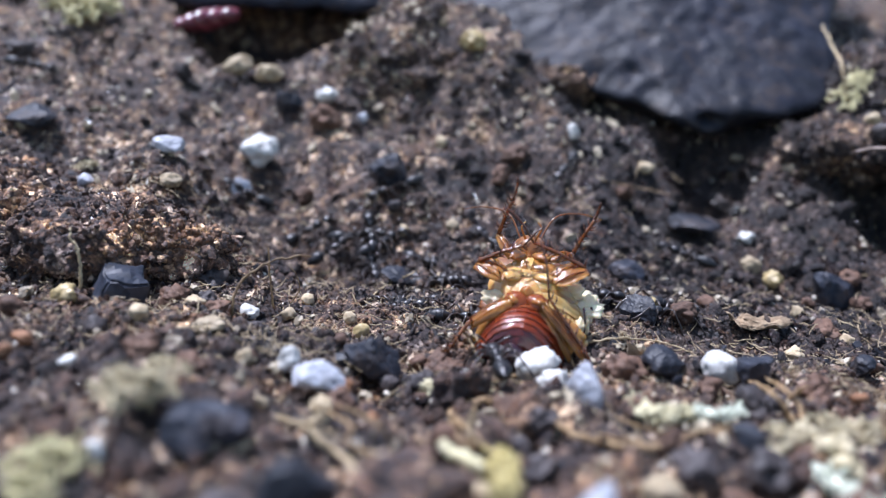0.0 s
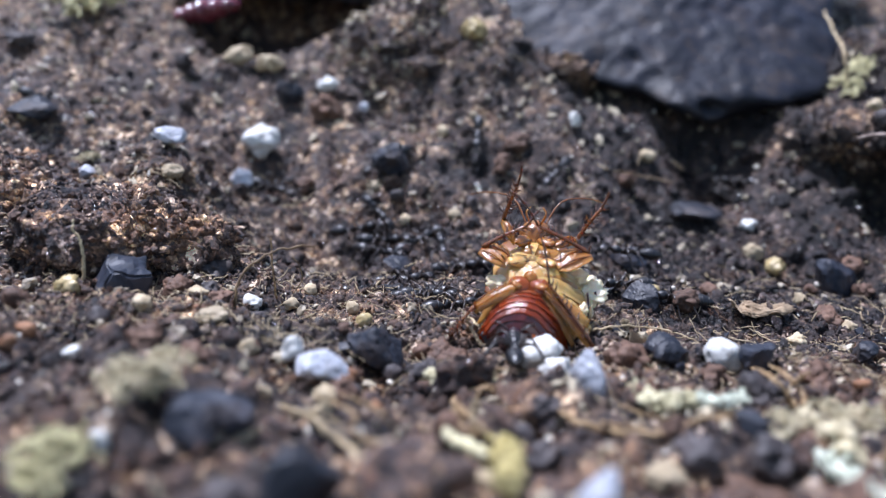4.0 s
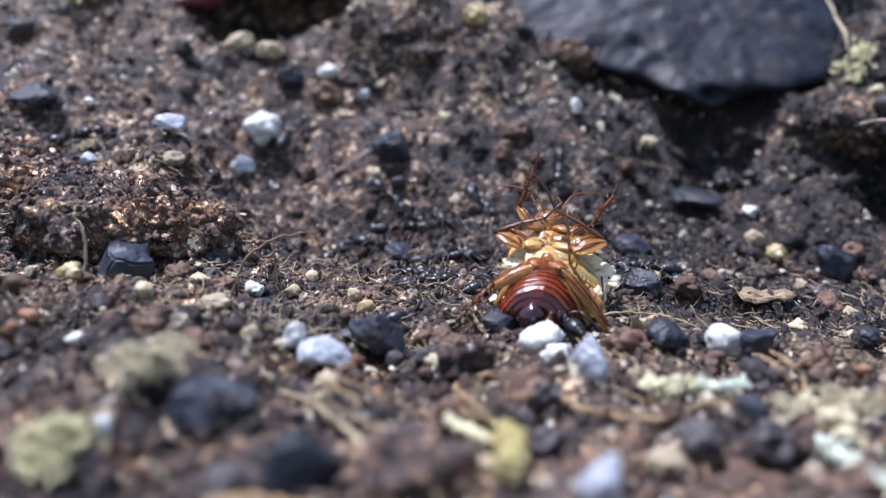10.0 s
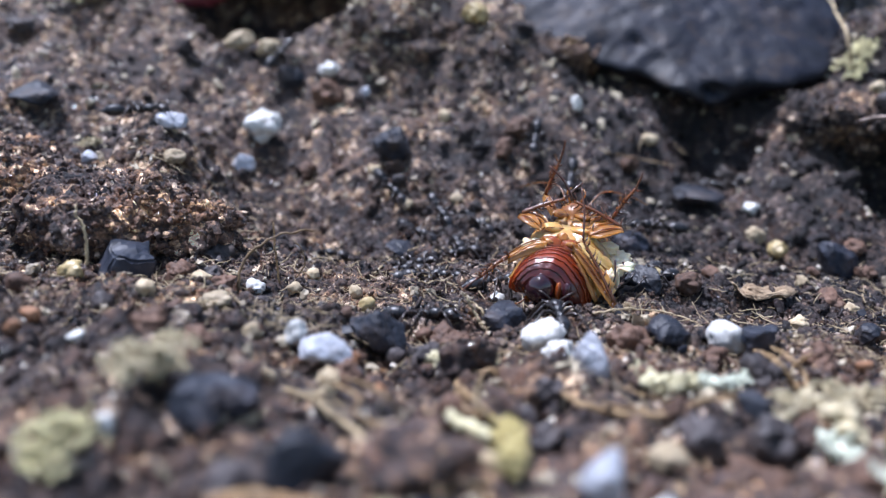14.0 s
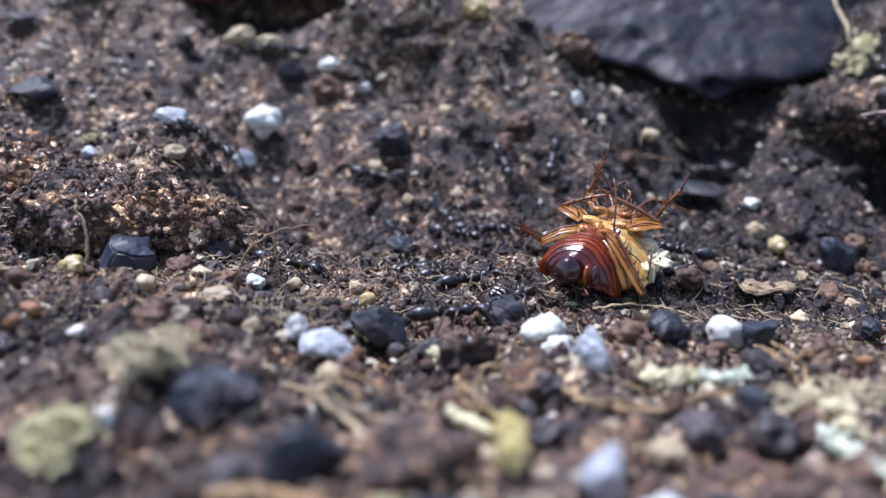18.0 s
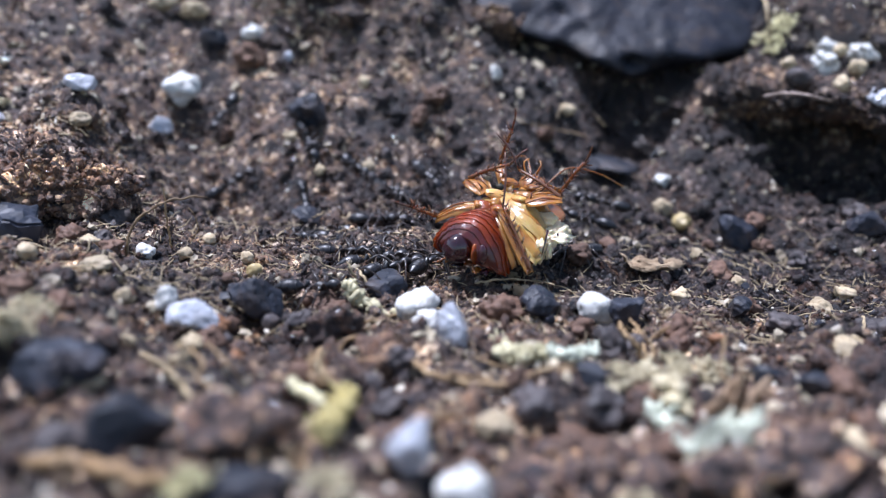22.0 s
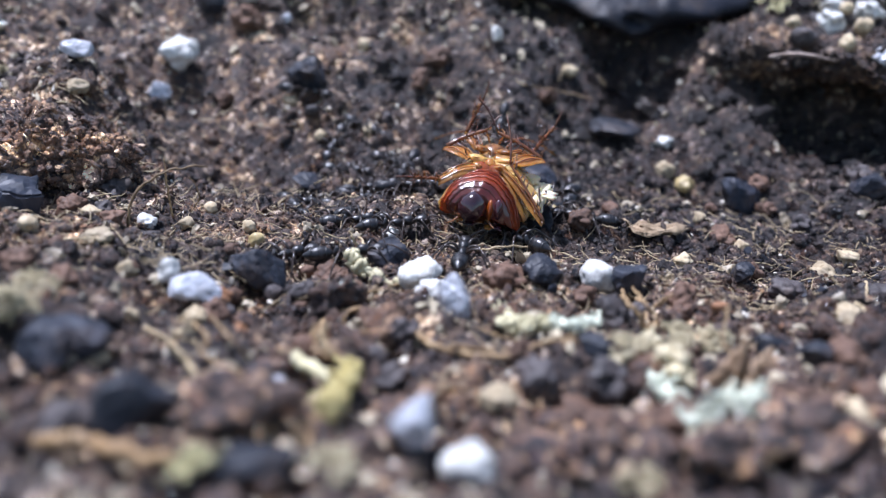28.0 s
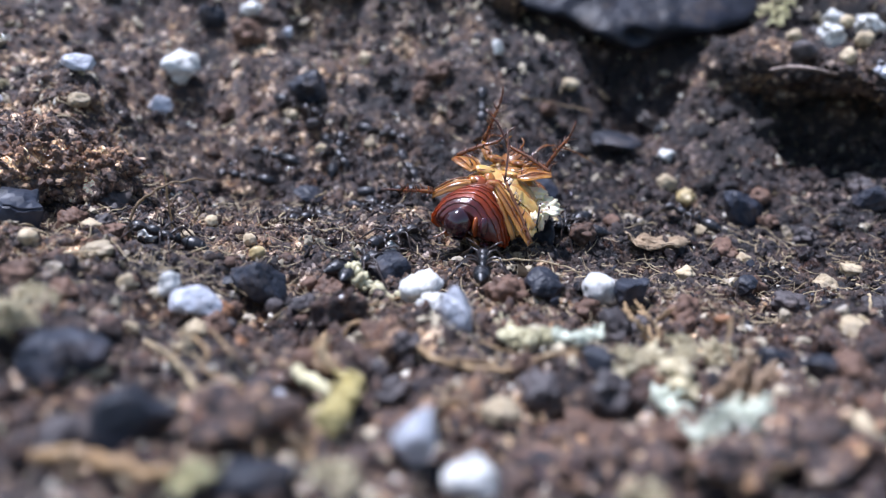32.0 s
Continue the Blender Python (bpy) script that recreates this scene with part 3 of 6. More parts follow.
# ---- the grey stone over the hollow ----
def faced_stone(name, label, centre, faces, seed, level=6, worn=0.08, limit=4.5, pits=(), shift=(0, 0, 0)):
    """A worn stone bounded by planes, each through three points, round a centre."""
    bm = bmesh.new()
    bmesh.ops.create_icosphere(bm, subdivisions=level, radius=1)
    v = np.array([x.co[:] for x in bm.verts])
    f = [[x.index for x in p.verts] for p in bm.faces]
    bm.free()
    c = np.array(centre, float)
    inverse = np.zeros(len(v))
    for a, b, d in faces:
        a, b, d = (np.array(p, float) - c for p in (a, b, d))
        n = np.cross(b - a, d - a)
        n = n / np.linalg.norm(n)
        n = n * np.sign(n @ a)
        inverse += np.maximum(v @ n / (n @ a), 0) ** 26
    r = np.minimum(1 / np.maximum(inverse, 1e-40) ** (1 / 26), limit)
    p = v * r[:, None]
    o = np.array([seed, 3.1, 7.7])
    p = p + v * (worn * 1.6 * value_noise(p * 0.8 + o) + worn * value_noise(p * 2.1 + o) + worn * 0.4 * value_noise(p * 5 + o))[:, None]
    p = p + 0.02 * np.stack([value_noise(p * 7 + q) for q in (11, 23, 37)], -1)
    for at, size, depth in pits:
        d = np.linalg.norm((p - (np.array(at) - c)) / size, axis=1)
        p = p - v * (depth * np.exp(-d ** 4))[:, None]
    ob = link_mesh(name, p, f, M_ROCK)
    ob.matrix_basis = pose(*[(x + q) * U for x, q in zip(centre, shift)])
    return tagged(ob, label, "rock")


# grey wedge: front face, two undersides, left shoulder, right end, top, back
faced_stone("stone", "large smooth slate-grey stone half buried in the soil bank", (2.7, 7.3, 2.05), [
    ((2.75, 4.05, 1.12), (0.5, 5.2, 1.72), (1.9, 5.9, 2.6)), ((2.85, 4.05, 1.12), (4.35, 4.9, 1.6), (3.7, 5.9, 2.6)), ((2.75, 4.15, 1.12), (0.5, 5.24, 1.7), (2.2, 8, 0.7)),
    ((2.9, 4.15, 1.12), (4.35, 4.95, 1.58), (3.6, 8, 0.7)), ((-1.6, 6.5, 2), (-1.8, 7.5, 2), (-1.5, 7, 3)), ((4.4, 4.9, 1.6), (4.6, 5.5, 2.3), (5.0, 8, 2)),
    ((2, 7, 4.2), (3, 7, 4.2), (3, 8, 4.4)), ((0, 9.6, 3), (4, 9.6, 3), (2, 9.6, 1))], 11, level=7, shift=(0.12, 0, -0.12), pits=[((2.75, 4.0, 1.26), (0.22, 0.4, 0.12), 0.4), ((3.3, 4.2, 1.2), (0.5, 0.4, 0.2), 0.2), ((1.7, 4.7, 1.5), (0.5, 0.5, 0.35), 0.16)])
faced_stone("stone", "dark grey stone roofing a black hollow in the soil", (-2.0, 7.6, 2.75), [
    ((-3.6, 6.1, 1.95), (-1.4, 6.0, 2.0), (-2.5, 8, 1.9)), ((-3.6, 6.1, 1.95), (-1.4, 6.0, 2.0), (-2.4, 6.5, 3.2)), ((-4.1, 6.5, 2), (-4.2, 7.5, 2), (-4.0, 7, 3)),
    ((0.3, 6.4, 2), (0.5, 7.5, 2), (0.2, 7, 3)), ((-3, 7, 3.9), (-1, 7, 3.9), (-2, 8, 4)), ((-3, 8.6, 3), (-1, 8.6, 3), (-2, 8.6, 2))], 23)


# a glossy dark husk inside the hollow
def husk(x, y, z):
    root = new("insect_husk")
    tagged(root, "glossy maroon insect husk lying in the hollow", "insect husk")
    for k in range(5):
        y0 = -0.5 + k * 0.2
        w = 0.26 - 0.04 * abs(k - 2)
        link_mesh("plate", *loft(egg(y0, y0 + 0.27, 0.05, w, w * 0.6, 8), 20), M_MAROON, root)
    root.matrix_basis = pose(x * U, y * U, z * U, -14, 0, 62)
    return root


husk(-3.33, 5.8, 1.74)

# ---- big clods of soil that overhang the hollow ----
def clod(label, x, y, z, w, d, h, seed, turn, crumbs_on=1500, mat=M_SOIL, crumb=M_CRUMB):
    bm = bmesh.new()
    bmesh.ops.create_icosphere(bm, subdivisions=7, radius=1)
    v = np.array([p.co[:] for p in bm.verts])
    f = [[q.index for q in p.verts] for p in bm.faces]
    bm.free()
    o = np.random.RandomState(seed).rand(3) * 50
    v = v * (w, d, h) * (0.85 + 0.22 * value_noise(v * 1.3 + o) + 0.2 * abs(value_noise(v * 2.7 + o)))[:, None]
    n = v / (np.array((w, d, h)) ** 2)
    n = n / np.linalg.norm(n, axis=1)[:, None]
    # layers of pressed soil that stand out as ragged ledges, crumbled all over
    ledge = value_noise(v * (1.6, 1.6, 9) + o)
    v = v + n * (0.09 * ledge + 0.1 * abs(value_noise(v * 4.5 + o)) + 0.09 * abs(value_noise(v * (8, 8, 14) + o)) + 0.045 * abs(value_noise(v * 18 + o)) + 0.025 * value_noise(v * 36 + o))[:, None]
    ob = link_mesh("soil_clod", v, f, mat)
    ob.matrix_basis = pose(x * U, y * U, z * U, 0, 0, turn)
    rng = np.random.RandomState(seed)
    pick = rng.randint(0, len(v), crumbs_on)
    size = 0.007 + 0.026 * rng.rand(crumbs_on) ** 3
    T = turns(rng, crumbs_on) * (size[:, None, None] * rng.uniform(0.5, 1.5, (crumbs_on, 1, 3)))
    g, gf = stone_shape(seed + 1, 1, 0.6, 0.3, 7)
    w2 = np.einsum("nij,vj->nvi", T, g) + (v[pick] + n[pick] * size[:, None] * 0.2)[:, None]
    c = link_mesh("crumb_layer", w2.reshape(-1, 3), (gf[None] + (np.arange(crumbs_on) * len(g))[:, None, None]).reshape(-1, 3), crumb, ob, False)
    tagged(c, kind="stuff")
    return tagged(ob, label, "soil clod")


clod("crumbly tan-brown soil clod with a shaded overhang", -2.76, 0.77, 0.33, 0.85, 0.62, 0.25, 61, 8, 3400, M_PALECLOD, M_FLAKE)
clod("dark crumbly soil clod sitting on the mound", -4.1, 1.5, 0.3, 0.8, 0.7, 0.34, 62, 0, 2000, M_PALECLOD, M_FLAKE)
clod("overhanging soil rim strewn with pale grit", 5.35, 3.8, 1.1, 1.35, 1.15, 0.18, 63, 5, 3000)
clod("overhanging dark soil rim of the hollow", 7.1, 3.75, 1.12, 1.3, 1.15, 0.24, 64, -8, 2200)
clod("dark damp soil clod beside the hollow", 4.25, 4.3, 0.85, 0.6, 0.5, 0.3, 67, 20, 1200)
clod("lumpy soil knoll below the grey stone", -0.35, 5.35, 1.45, 0.95, 0.6, 0.38, 65, 6, 2000)
clod("dark crumbly soil knoll on the bank", 0.95, 5.35, 1.3, 0.85, 0.6, 0.36, 66, -12, 1800)

# ---- single stones ----
STONE_KINDS = {
    "W": ("perlite_grain", "bright white perlite grain lying on soil", M_WHITE, 0.7, "perlite"),
    "B": ("quartz_pebble", "milky bluish-white quartz pebble on soil", M_BLUEWHITE, 0.8, "pebble"),
    "K": ("charcoal_piece", "matt black charcoal piece bedded in soil", M_BLACK, 0.95, "charcoal"),
    "R": ("clay_pebble", "reddish-brown clay pebble on damp soil", M_BROWN, 0.45, "pebble"),
    "O": ("clay_pebble", "small orange clay pebble on soil", M_ORANGE, 0.4, "pebble"),
    "Y": ("pebble", "smooth yellowish pebble on damp soil", M_YELLOW, 0.3, "pebble"),
    "T": ("pebble", "pale tan rough pebble on soil", M_TAN, 0.35, "pebble"),
    "G": ("pebble", "dull grey pebble bedded in soil", M_GREY, 0.5, "pebble"),
    "H": ("soil_clump", "dry brown clump of soil and plant fibre", M_PALECLOD, 0.2, "soil clump"),
    "M": ("moss_tuft", "dry yellowish moss scrap on soil", M_MOSS, 0.2, "moss"),
    "P": ("lichen_scrap", "pale greenish lichen scrap on soil", M_PALEMOSS, 0.2, "lichen"),
}


def stones(rows, seed):
    """Kind, place x and y, width, depth, height in centimetres, turn, lift."""
    for i, (kind, x, y, w, d, h, turn, lift) in enumerate(rows):
        name, label, mat, angular, category = STONE_KINDS[kind]
        stone(name, label, x, y, w, d, h, mat, seed + i, angular, turn, 4 if w > 0.16 else 3, 0.13 if kind in "WTP" else 0.05 if kind in "KB" else 0.2 if kind in "RG" and w > 0.15 else 0.3 if kind == "H" else 0.11, (i * 37) % 19 - 9, lift, category, "stones on the soil")


stones([("W", -2.24, 3.70, 0.45, 0.41, 0.37, 1, 0.06),
        ("B", -2.37, 3.33, 0.24, 0.23, 0.24, 76, -0.01),
        ("B", -2.82, 2.30, 0.30, 0.29, 0.17, -83, 0.05),
        ("K", -4.47, 3.15, 0.44, 0.43, 0.22, -27, 0.00),
        ("T", -2.74, 4.94, 0.38, 0.35, 0.29, -50, 0.00),
        ("T", -2.35, 4.76, 0.30, 0.24, 0.22, 30, 0.00),
        ("G", -5.22, 4.57, 0.29, 0.28, 0.18, 7, 0.00),
        ("W", -1.61, 4.62, 0.27, 0.24, 0.19, 56, 0.00),
        ("B", -1.18, 4.48, 0.13, 0.11, 0.13, -35, 0.00),
        ("K", -2.06, 4.51, 0.30, 0.25, 0.29, -44, 0.00),
        ("R", -1.60, 4.31, 0.33, 0.32, 0.28, 9, 0.00),
        ("T", -0.23, 3.84, 0.16, 0.13, 0.17, -72, 0.00)], 100)
stones([("Y", 0.08, 4.96, 0.37, 0.29, 0.26, 68, 0.00),
        ("T", -0.75, 4.90, 0.20, 0.18, 0.18, -57, 0.00),
        ("W", 1.23, 3.93, 0.18, 0.13, 0.19, -89, 0.08),
        ("G", 1.02, 4.15, 0.14, 0.11, 0.13, -35, 0.00),
        ("R", 0.59, 3.71, 0.26, 0.26, 0.23, -48, 0.02),
        ("K", -0.74, 3.19, 0.36, 0.35, 0.29, -16, 0.00),
        ("G", 1.06, 2.92, 0.19, 0.15, 0.16, -40, 0.00),
        ("T", -0.54, 2.61, 0.13, 0.11, 0.12, 83, -0.00),
        ("K", 2.56, 3.48, 0.58, 0.42, 0.15, -44, 0.06),
        ("W", 3.13, 3.26, 0.21, 0.21, 0.12, 86, 0.00),
        ("G", 3.71, 3.64, 0.17, 0.14, 0.17, 8, 0.01),
        ("T", 3.04, 2.72, 0.20, 0.16, 0.19, 2, -0.00)], 220)
stones([("Y", 3.18, 2.45, 0.19, 0.17, 0.18, -53, 0.04),
        ("K", 3.67, 2.15, 0.38, 0.31, 0.39, -6, 0.05),
        ("W", 5.28, 6.28, 0.46, 0.38, 0.23, 64, 0.00),
        ("G", 4.98, 8.03, 0.30, 0.27, 0.28, 62, 0.00),
        ("Y", -2.75, -0.28, 0.18, 0.14, 0.16, 0, 0.04),
        ("R", -2.10, 0.08, 0.19, 0.18, 0.13, 33, 0.01),
        ("R", -1.75, -0.09, 0.17, 0.16, 0.11, -43, 0.02),
        ("G", -1.97, 0.59, 0.27, 0.23, 0.14, 90, 0.00),
        ("G", -1.46, -0.13, 0.18, 0.14, 0.12, -25, 0.00),
        ("T", -1.67, -0.57, 0.21, 0.21, 0.12, -85, 0.00),
        ("G", -2.39, -0.66, 0.15, 0.15, 0.13, 1, 0.00)], 340)
stones([("T", -2.15, -0.54, 0.13, 0.13, 0.12, -86, 0.00),
        ("Y", -0.70, 0.00, 0.14, 0.12, 0.14, 17, 0.00),
        ("W", -1.03, -1.12, 0.16, 0.13, 0.17, 58, 0.05),
        ("B", -0.84, -1.30, 0.31, 0.30, 0.20, 25, 0.14),
        ("R", -0.74, -1.38, 0.24, 0.19, 0.16, -44, 0.03),
        ("K", -0.55, -0.64, 0.36, 0.32, 0.35, -40, 0.02),
        ("O", -2.66, -1.13, 0.15, 0.11, 0.11, -28, 0.00),
        ("R", -2.98, -0.57, 0.19, 0.19, 0.21, 28, 0.00),
        ("O", -2.66, -1.37, 0.11, 0.09, 0.13, 0, 0.00),
        ("W", -2.28, -1.38, 0.09, 0.09, 0.10, -26, 0.00),
        ("K", 0.27, -0.17, 0.31, 0.29, 0.23, -63, 0.00),
        ("W", 0.53, -0.59, 0.28, 0.25, 0.24, 4, 0.00)], 460)
stones([("W", 0.62, -0.90, 0.22, 0.21, 0.16, -81, 0.00),
        ("B", 0.76, -1.30, 0.24, 0.22, 0.30, -67, -0.03),
        ("R", 1.14, -0.55, 0.31, 0.25, 0.23, 41, 0.00),
        ("W", 1.23, -0.50, 0.09, 0.08, 0.06, -53, 0.00),
        ("K", 1.38, -0.50, 0.24, 0.20, 0.18, 89, 0.00),
        ("K", 2.00, -0.61, 0.23, 0.21, 0.23, -12, 0.08),
        ("Y", 1.65, 1.02, 0.16, 0.12, 0.12, -70, 0.00),
        ("K", 1.50, 0.75, 0.28, 0.25, 0.24, 86, 0.00),
        ("R", 1.86, 0.82, 0.27, 0.22, 0.19, 33, 0.00),
        ("G", 1.73, -1.38, 0.24, 0.20, 0.21, -78, 0.00),
        ("O", -0.47, -1.74, 0.14, 0.11, 0.20, 63, -0.13)], 580)
stones([("R", -0.05, -0.47, 0.27, 0.24, 0.17, 13, 0.00),
        ("G", -0.22, -0.92, 0.18, 0.14, 0.14, 62, 0.00),
        ("W", -1.68, -2.54, 0.14, 0.11, 0.14, -26, 0.00),
        ("K", -1.31, -2.22, 0.46, 0.40, 0.22, 17, 0.00),
        ("T", -0.73, -1.82, 0.13, 0.10, 0.10, 73, 0.00),
        ("T", -1.10, -1.69, 0.11, 0.08, 0.08, 36, 0.00),
        ("T", -2.97, 0.52, 0.18, 0.15, 0.14, -37, 0.00),
        ("K", -3.91, 1.51, 0.45, 0.36, 0.32, 54, 0.00),
        ("B", -3.52, 2.05, 0.16, 0.16, 0.13, 71, 0.00),
        ("T", -2.66, 1.84, 0.21, 0.20, 0.13, 15, 0.00),
        ("G", -0.65, 2.79, 0.16, 0.12, 0.13, 21, 0.00),
        ("G", 0.12, 2.85, 0.15, 0.13, 0.14, -75, 0.00)], 700)
stones([("T", -0.90, 3.05, 0.16, 0.15, 0.14, -15, 0.00),
        ("R", -1.66, 3.39, 0.25, 0.19, 0.21, 68, 0.00),
        ("R", 0.43, 3.34, 0.20, 0.19, 0.18, 43, 0.00),
        ("T", -0.05, 2.65, 0.14, 0.12, 0.12, 34, 0.00),
        ("G", 2.42, 3.52, 0.15, 0.14, 0.13, -9, 0.00),
        ("G", 2.79, 2.56, 0.16, 0.14, 0.11, -16, 0.00),
        ("K", 1.65, 2.20, 0.33, 0.29, 0.23, -53, 0.00),
        ("T", 3.10, 1.52, 0.15, 0.12, 0.12, 46, 0.00),
        ("R", 3.90, 2.37, 0.23, 0.22, 0.17, 70, 0.00),
        ("R", 3.19, 1.06, 0.22, 0.22, 0.16, -4, 0.00),
        ("R", 3.09, 0.10, 0.21, 0.17, 0.17, 35, 0.00),
        ("R", 2.27, -0.91, 0.22, 0.18, 0.16, 50, 0.00)], 820)
stones([("R", 1.65, -0.75, 0.17, 0.17, 0.12, 2, 0.00),
        ("T", 2.65, 0.39, 0.18, 0.13, 0.14, 1, 0.00),
        ("K", -0.55, 1.76, 0.27, 0.25, 0.12, 79, 0.00),
        ("T", -0.13, 1.85, 0.12, 0.09, 0.10, -12, 0.00),
        ("T", -1.20, 0.68, 0.12, 0.10, 0.10, 90, 0.00),
        ("R", -0.80, -0.46, 0.10, 0.09, 0.09, 34, 0.00),
        ("R", -0.48, -0.05, 0.11, 0.09, 0.09, 86, 0.00),
        ("G", -0.99, -0.27, 0.12, 0.11, 0.09, -3, 0.00),
        ("R", -1.88, -0.76, 0.13, 0.12, 0.10, 58, 0.00),
        ("R", -1.30, -1.04, 0.11, 0.10, 0.09, 31, 0.00),
        ("R", -1.58, -1.41, 0.13, 0.12, 0.09, -26, 0.00),
        ("R", -1.84, -1.40, 0.20, 0.16, 0.14, -20, 0.00)], 940)
stones([("R", -0.26, -0.37, 0.14, 0.12, 0.11, 38, 0.00),
        ("G", -0.43, -0.82, 0.14, 0.12, 0.12, 1, 0.00),
        ("G", -0.64, -1.25, 0.14, 0.11, 0.13, 74, 0.00),
        ("B", 0.55, -3.00, 0.2, 0.17, 0.28, 14, 0.05),
        ("W", 0.80, -3.09, 0.24, 0.20, 0.19, -46, -0.01),
        ("B", -0.15, -2.32, 0.08, 0.08, 0.08, 86, 0.01),
        ("W", 0.28, -2.99, 0.09, 0.07, 0.08, 3, 0.00),
        ("G", 4.03, 1.42, 0.24, 0.23, 0.17, 42, 0.03),
        ("G", 4.81, 2.14, 0.34, 0.26, 0.18, -48, 0.00),
        ("K", 4.76, 1.83, 0.36, 0.29, 0.29, 2, 0.00),
        ("W", 5.14, 4.46, 0.30, 0.30, 0.21, 32, 0.00),
        ("T", 5.55, 4.36, 0.20, 0.16, 0.18, -70, 0.00)], 1060)
stones([("G", 5.02, 4.41, 0.26, 0.25, 0.21, 16, 0.00),
        ("K", -0.69, -2.92, 0.32, 0.26, 0.29, 58, 0.03),
        ("H", -0.22, -2.89, 0.40, 0.35, 0.22, 17, 0.00),
        ("R", 1.46, -2.31, 0.43, 0.36, 0.18, 51, 0.00),
        ("R", -0.11, -0.40, 0.24, 0.23, 0.20, 73, 0.00),
        ("R", -0.68, -0.95, 0.15, 0.12, 0.10, -83, 0.00),
        ("W", 0.28, 0.50, 0.15, 0.12, 0.10, 60, 0.00),
        ("K", 1.41, -0.64, 0.23, 0.20, 0.17, 76, 0.00),
        ("R", 2.24, -1.08, 0.18, 0.14, 0.14, 85, 0.00),
        ("K", 2.98, -0.06, 0.21, 0.17, 0.15, -80, 0.00),
        ("G", 3.20, -0.38, 0.25, 0.25, 0.18, -33, 0.00),
        ("T", 3.87, 0.48, 0.23, 0.19, 0.15, -56, 0.00)], 1180)
stones([("T", 4.13, 0.69, 0.19, 0.14, 0.13, -44, 0.00),
        ("G", 1.99, -1.05, 0.23, 0.19, 0.16, 50, 0.00),
        ("G", 0.46, -1.68, 0.19, 0.15, 0.15, 29, 0.00),
        ("T", -0.79, -1.49, 0.17, 0.14, 0.14, 79, 0.00),
        ("G", 1.58, -2.13, 0.27, 0.25, 0.20, 61, 0.00),
        ("R", 1.77, -2.68, 0.32, 0.26, 0.20, 5, 0.00),
        ("R", 2.44, -2.48, 0.30, 0.23, 0.21, 13, 0.00),
        ("R", 2.86, -1.98, 0.27, 0.27, 0.20, 14, 0.00),
        ("G", -1.00, -2.90, 0.27, 0.26, 0.16, 86, 0.00),
        ("R", -0.07, -1.99, 0.15, 0.14, 0.13, 5, 0.00),
        ("G", 0.30, -1.94, 0.15, 0.15, 0.13, 50, 0.00),
        ("R", -1.53, -1.51, 0.20, 0.18, 0.14, -66, 0.00)], 1300)
stones([("R", -1.83, -1.38, 0.16, 0.14, 0.13, 41, 0.00),
        ("T", 3.33, 0.97, 0.15, 0.12, 0.11, 58, 0.00),
        ("G", 3.87, -0.36, 0.25, 0.21, 0.18, 0, 0.00),
        ("R", 3.90, 2.02, 0.20, 0.19, 0.15, 17, 0.00),
        ("R", 3.23, 1.65, 0.16, 0.14, 0.11, 54, 0.00),
        ("R", 2.24, 1.45, 0.15, 0.14, 0.12, 4, 0.00),
        ("G", 2.86, 3.64, 0.20, 0.17, 0.16, -50, 0.00),
        ("R", 1.86, 3.72, 0.21, 0.19, 0.18, 54, 0.00),
        ("T", 2.10, 3.97, 0.17, 0.14, 0.15, -40, 0.00),
        ("T", -0.82, 0.32, 0.11, 0.11, 0.10, 65, 0.00),
        ("G", -1.86, 0.07, 0.17, 0.13, 0.11, 79, 0.00),
        ("W", -1.54, 0.11, 0.17, 0.13, 0.11, -63, 0.00)], 1420)
stones([("T", -1.27, 0.20, 0.13, 0.11, 0.09, 67, 0.00),
        ("T", -1.92, -0.02, 0.15, 0.13, 0.09, -7, 0.00),
        ("T", -1.32, -1.08, 0.13, 0.11, 0.12, 20, 0.00),
        ("T", -1.52, -1.86, 0.14, 0.14, 0.20, 36, 0.00),
        ("Y", -0.77, -1.80, 0.09, 0.08, 0.08, 7, 0.00),
        ("G", 0.47, -2.64, 0.12, 0.10, 0.09, -50, 0.00),
        ("R", 1.13, -1.96, 0.18, 0.16, 0.13, -24, 0.00),
        ("T", 2.27, -1.60, 0.20, 0.19, 0.18, -13, 0.00),
        ("T", -1.10, -2.26, 0.17, 0.15, 0.12, 16, 0.00),
        ("T", 0.12, -2.61, 0.19, 0.14, 0.15, -12, 0.00),
        ("T", 0.97, -2.40, 0.20, 0.18, 0.14, -17, 0.00)], 1540)
stones([("T", 3.24, -1.27, 0.21, 0.17, 0.15, -84, 0.00),
        ("T", 2.68, -2.57, 0.25, 0.19, 0.18, 69, 0.00),
        ("R", 2.07, -2.92, 0.20, 0.20, 0.13, -28, 0.00)], 1660)


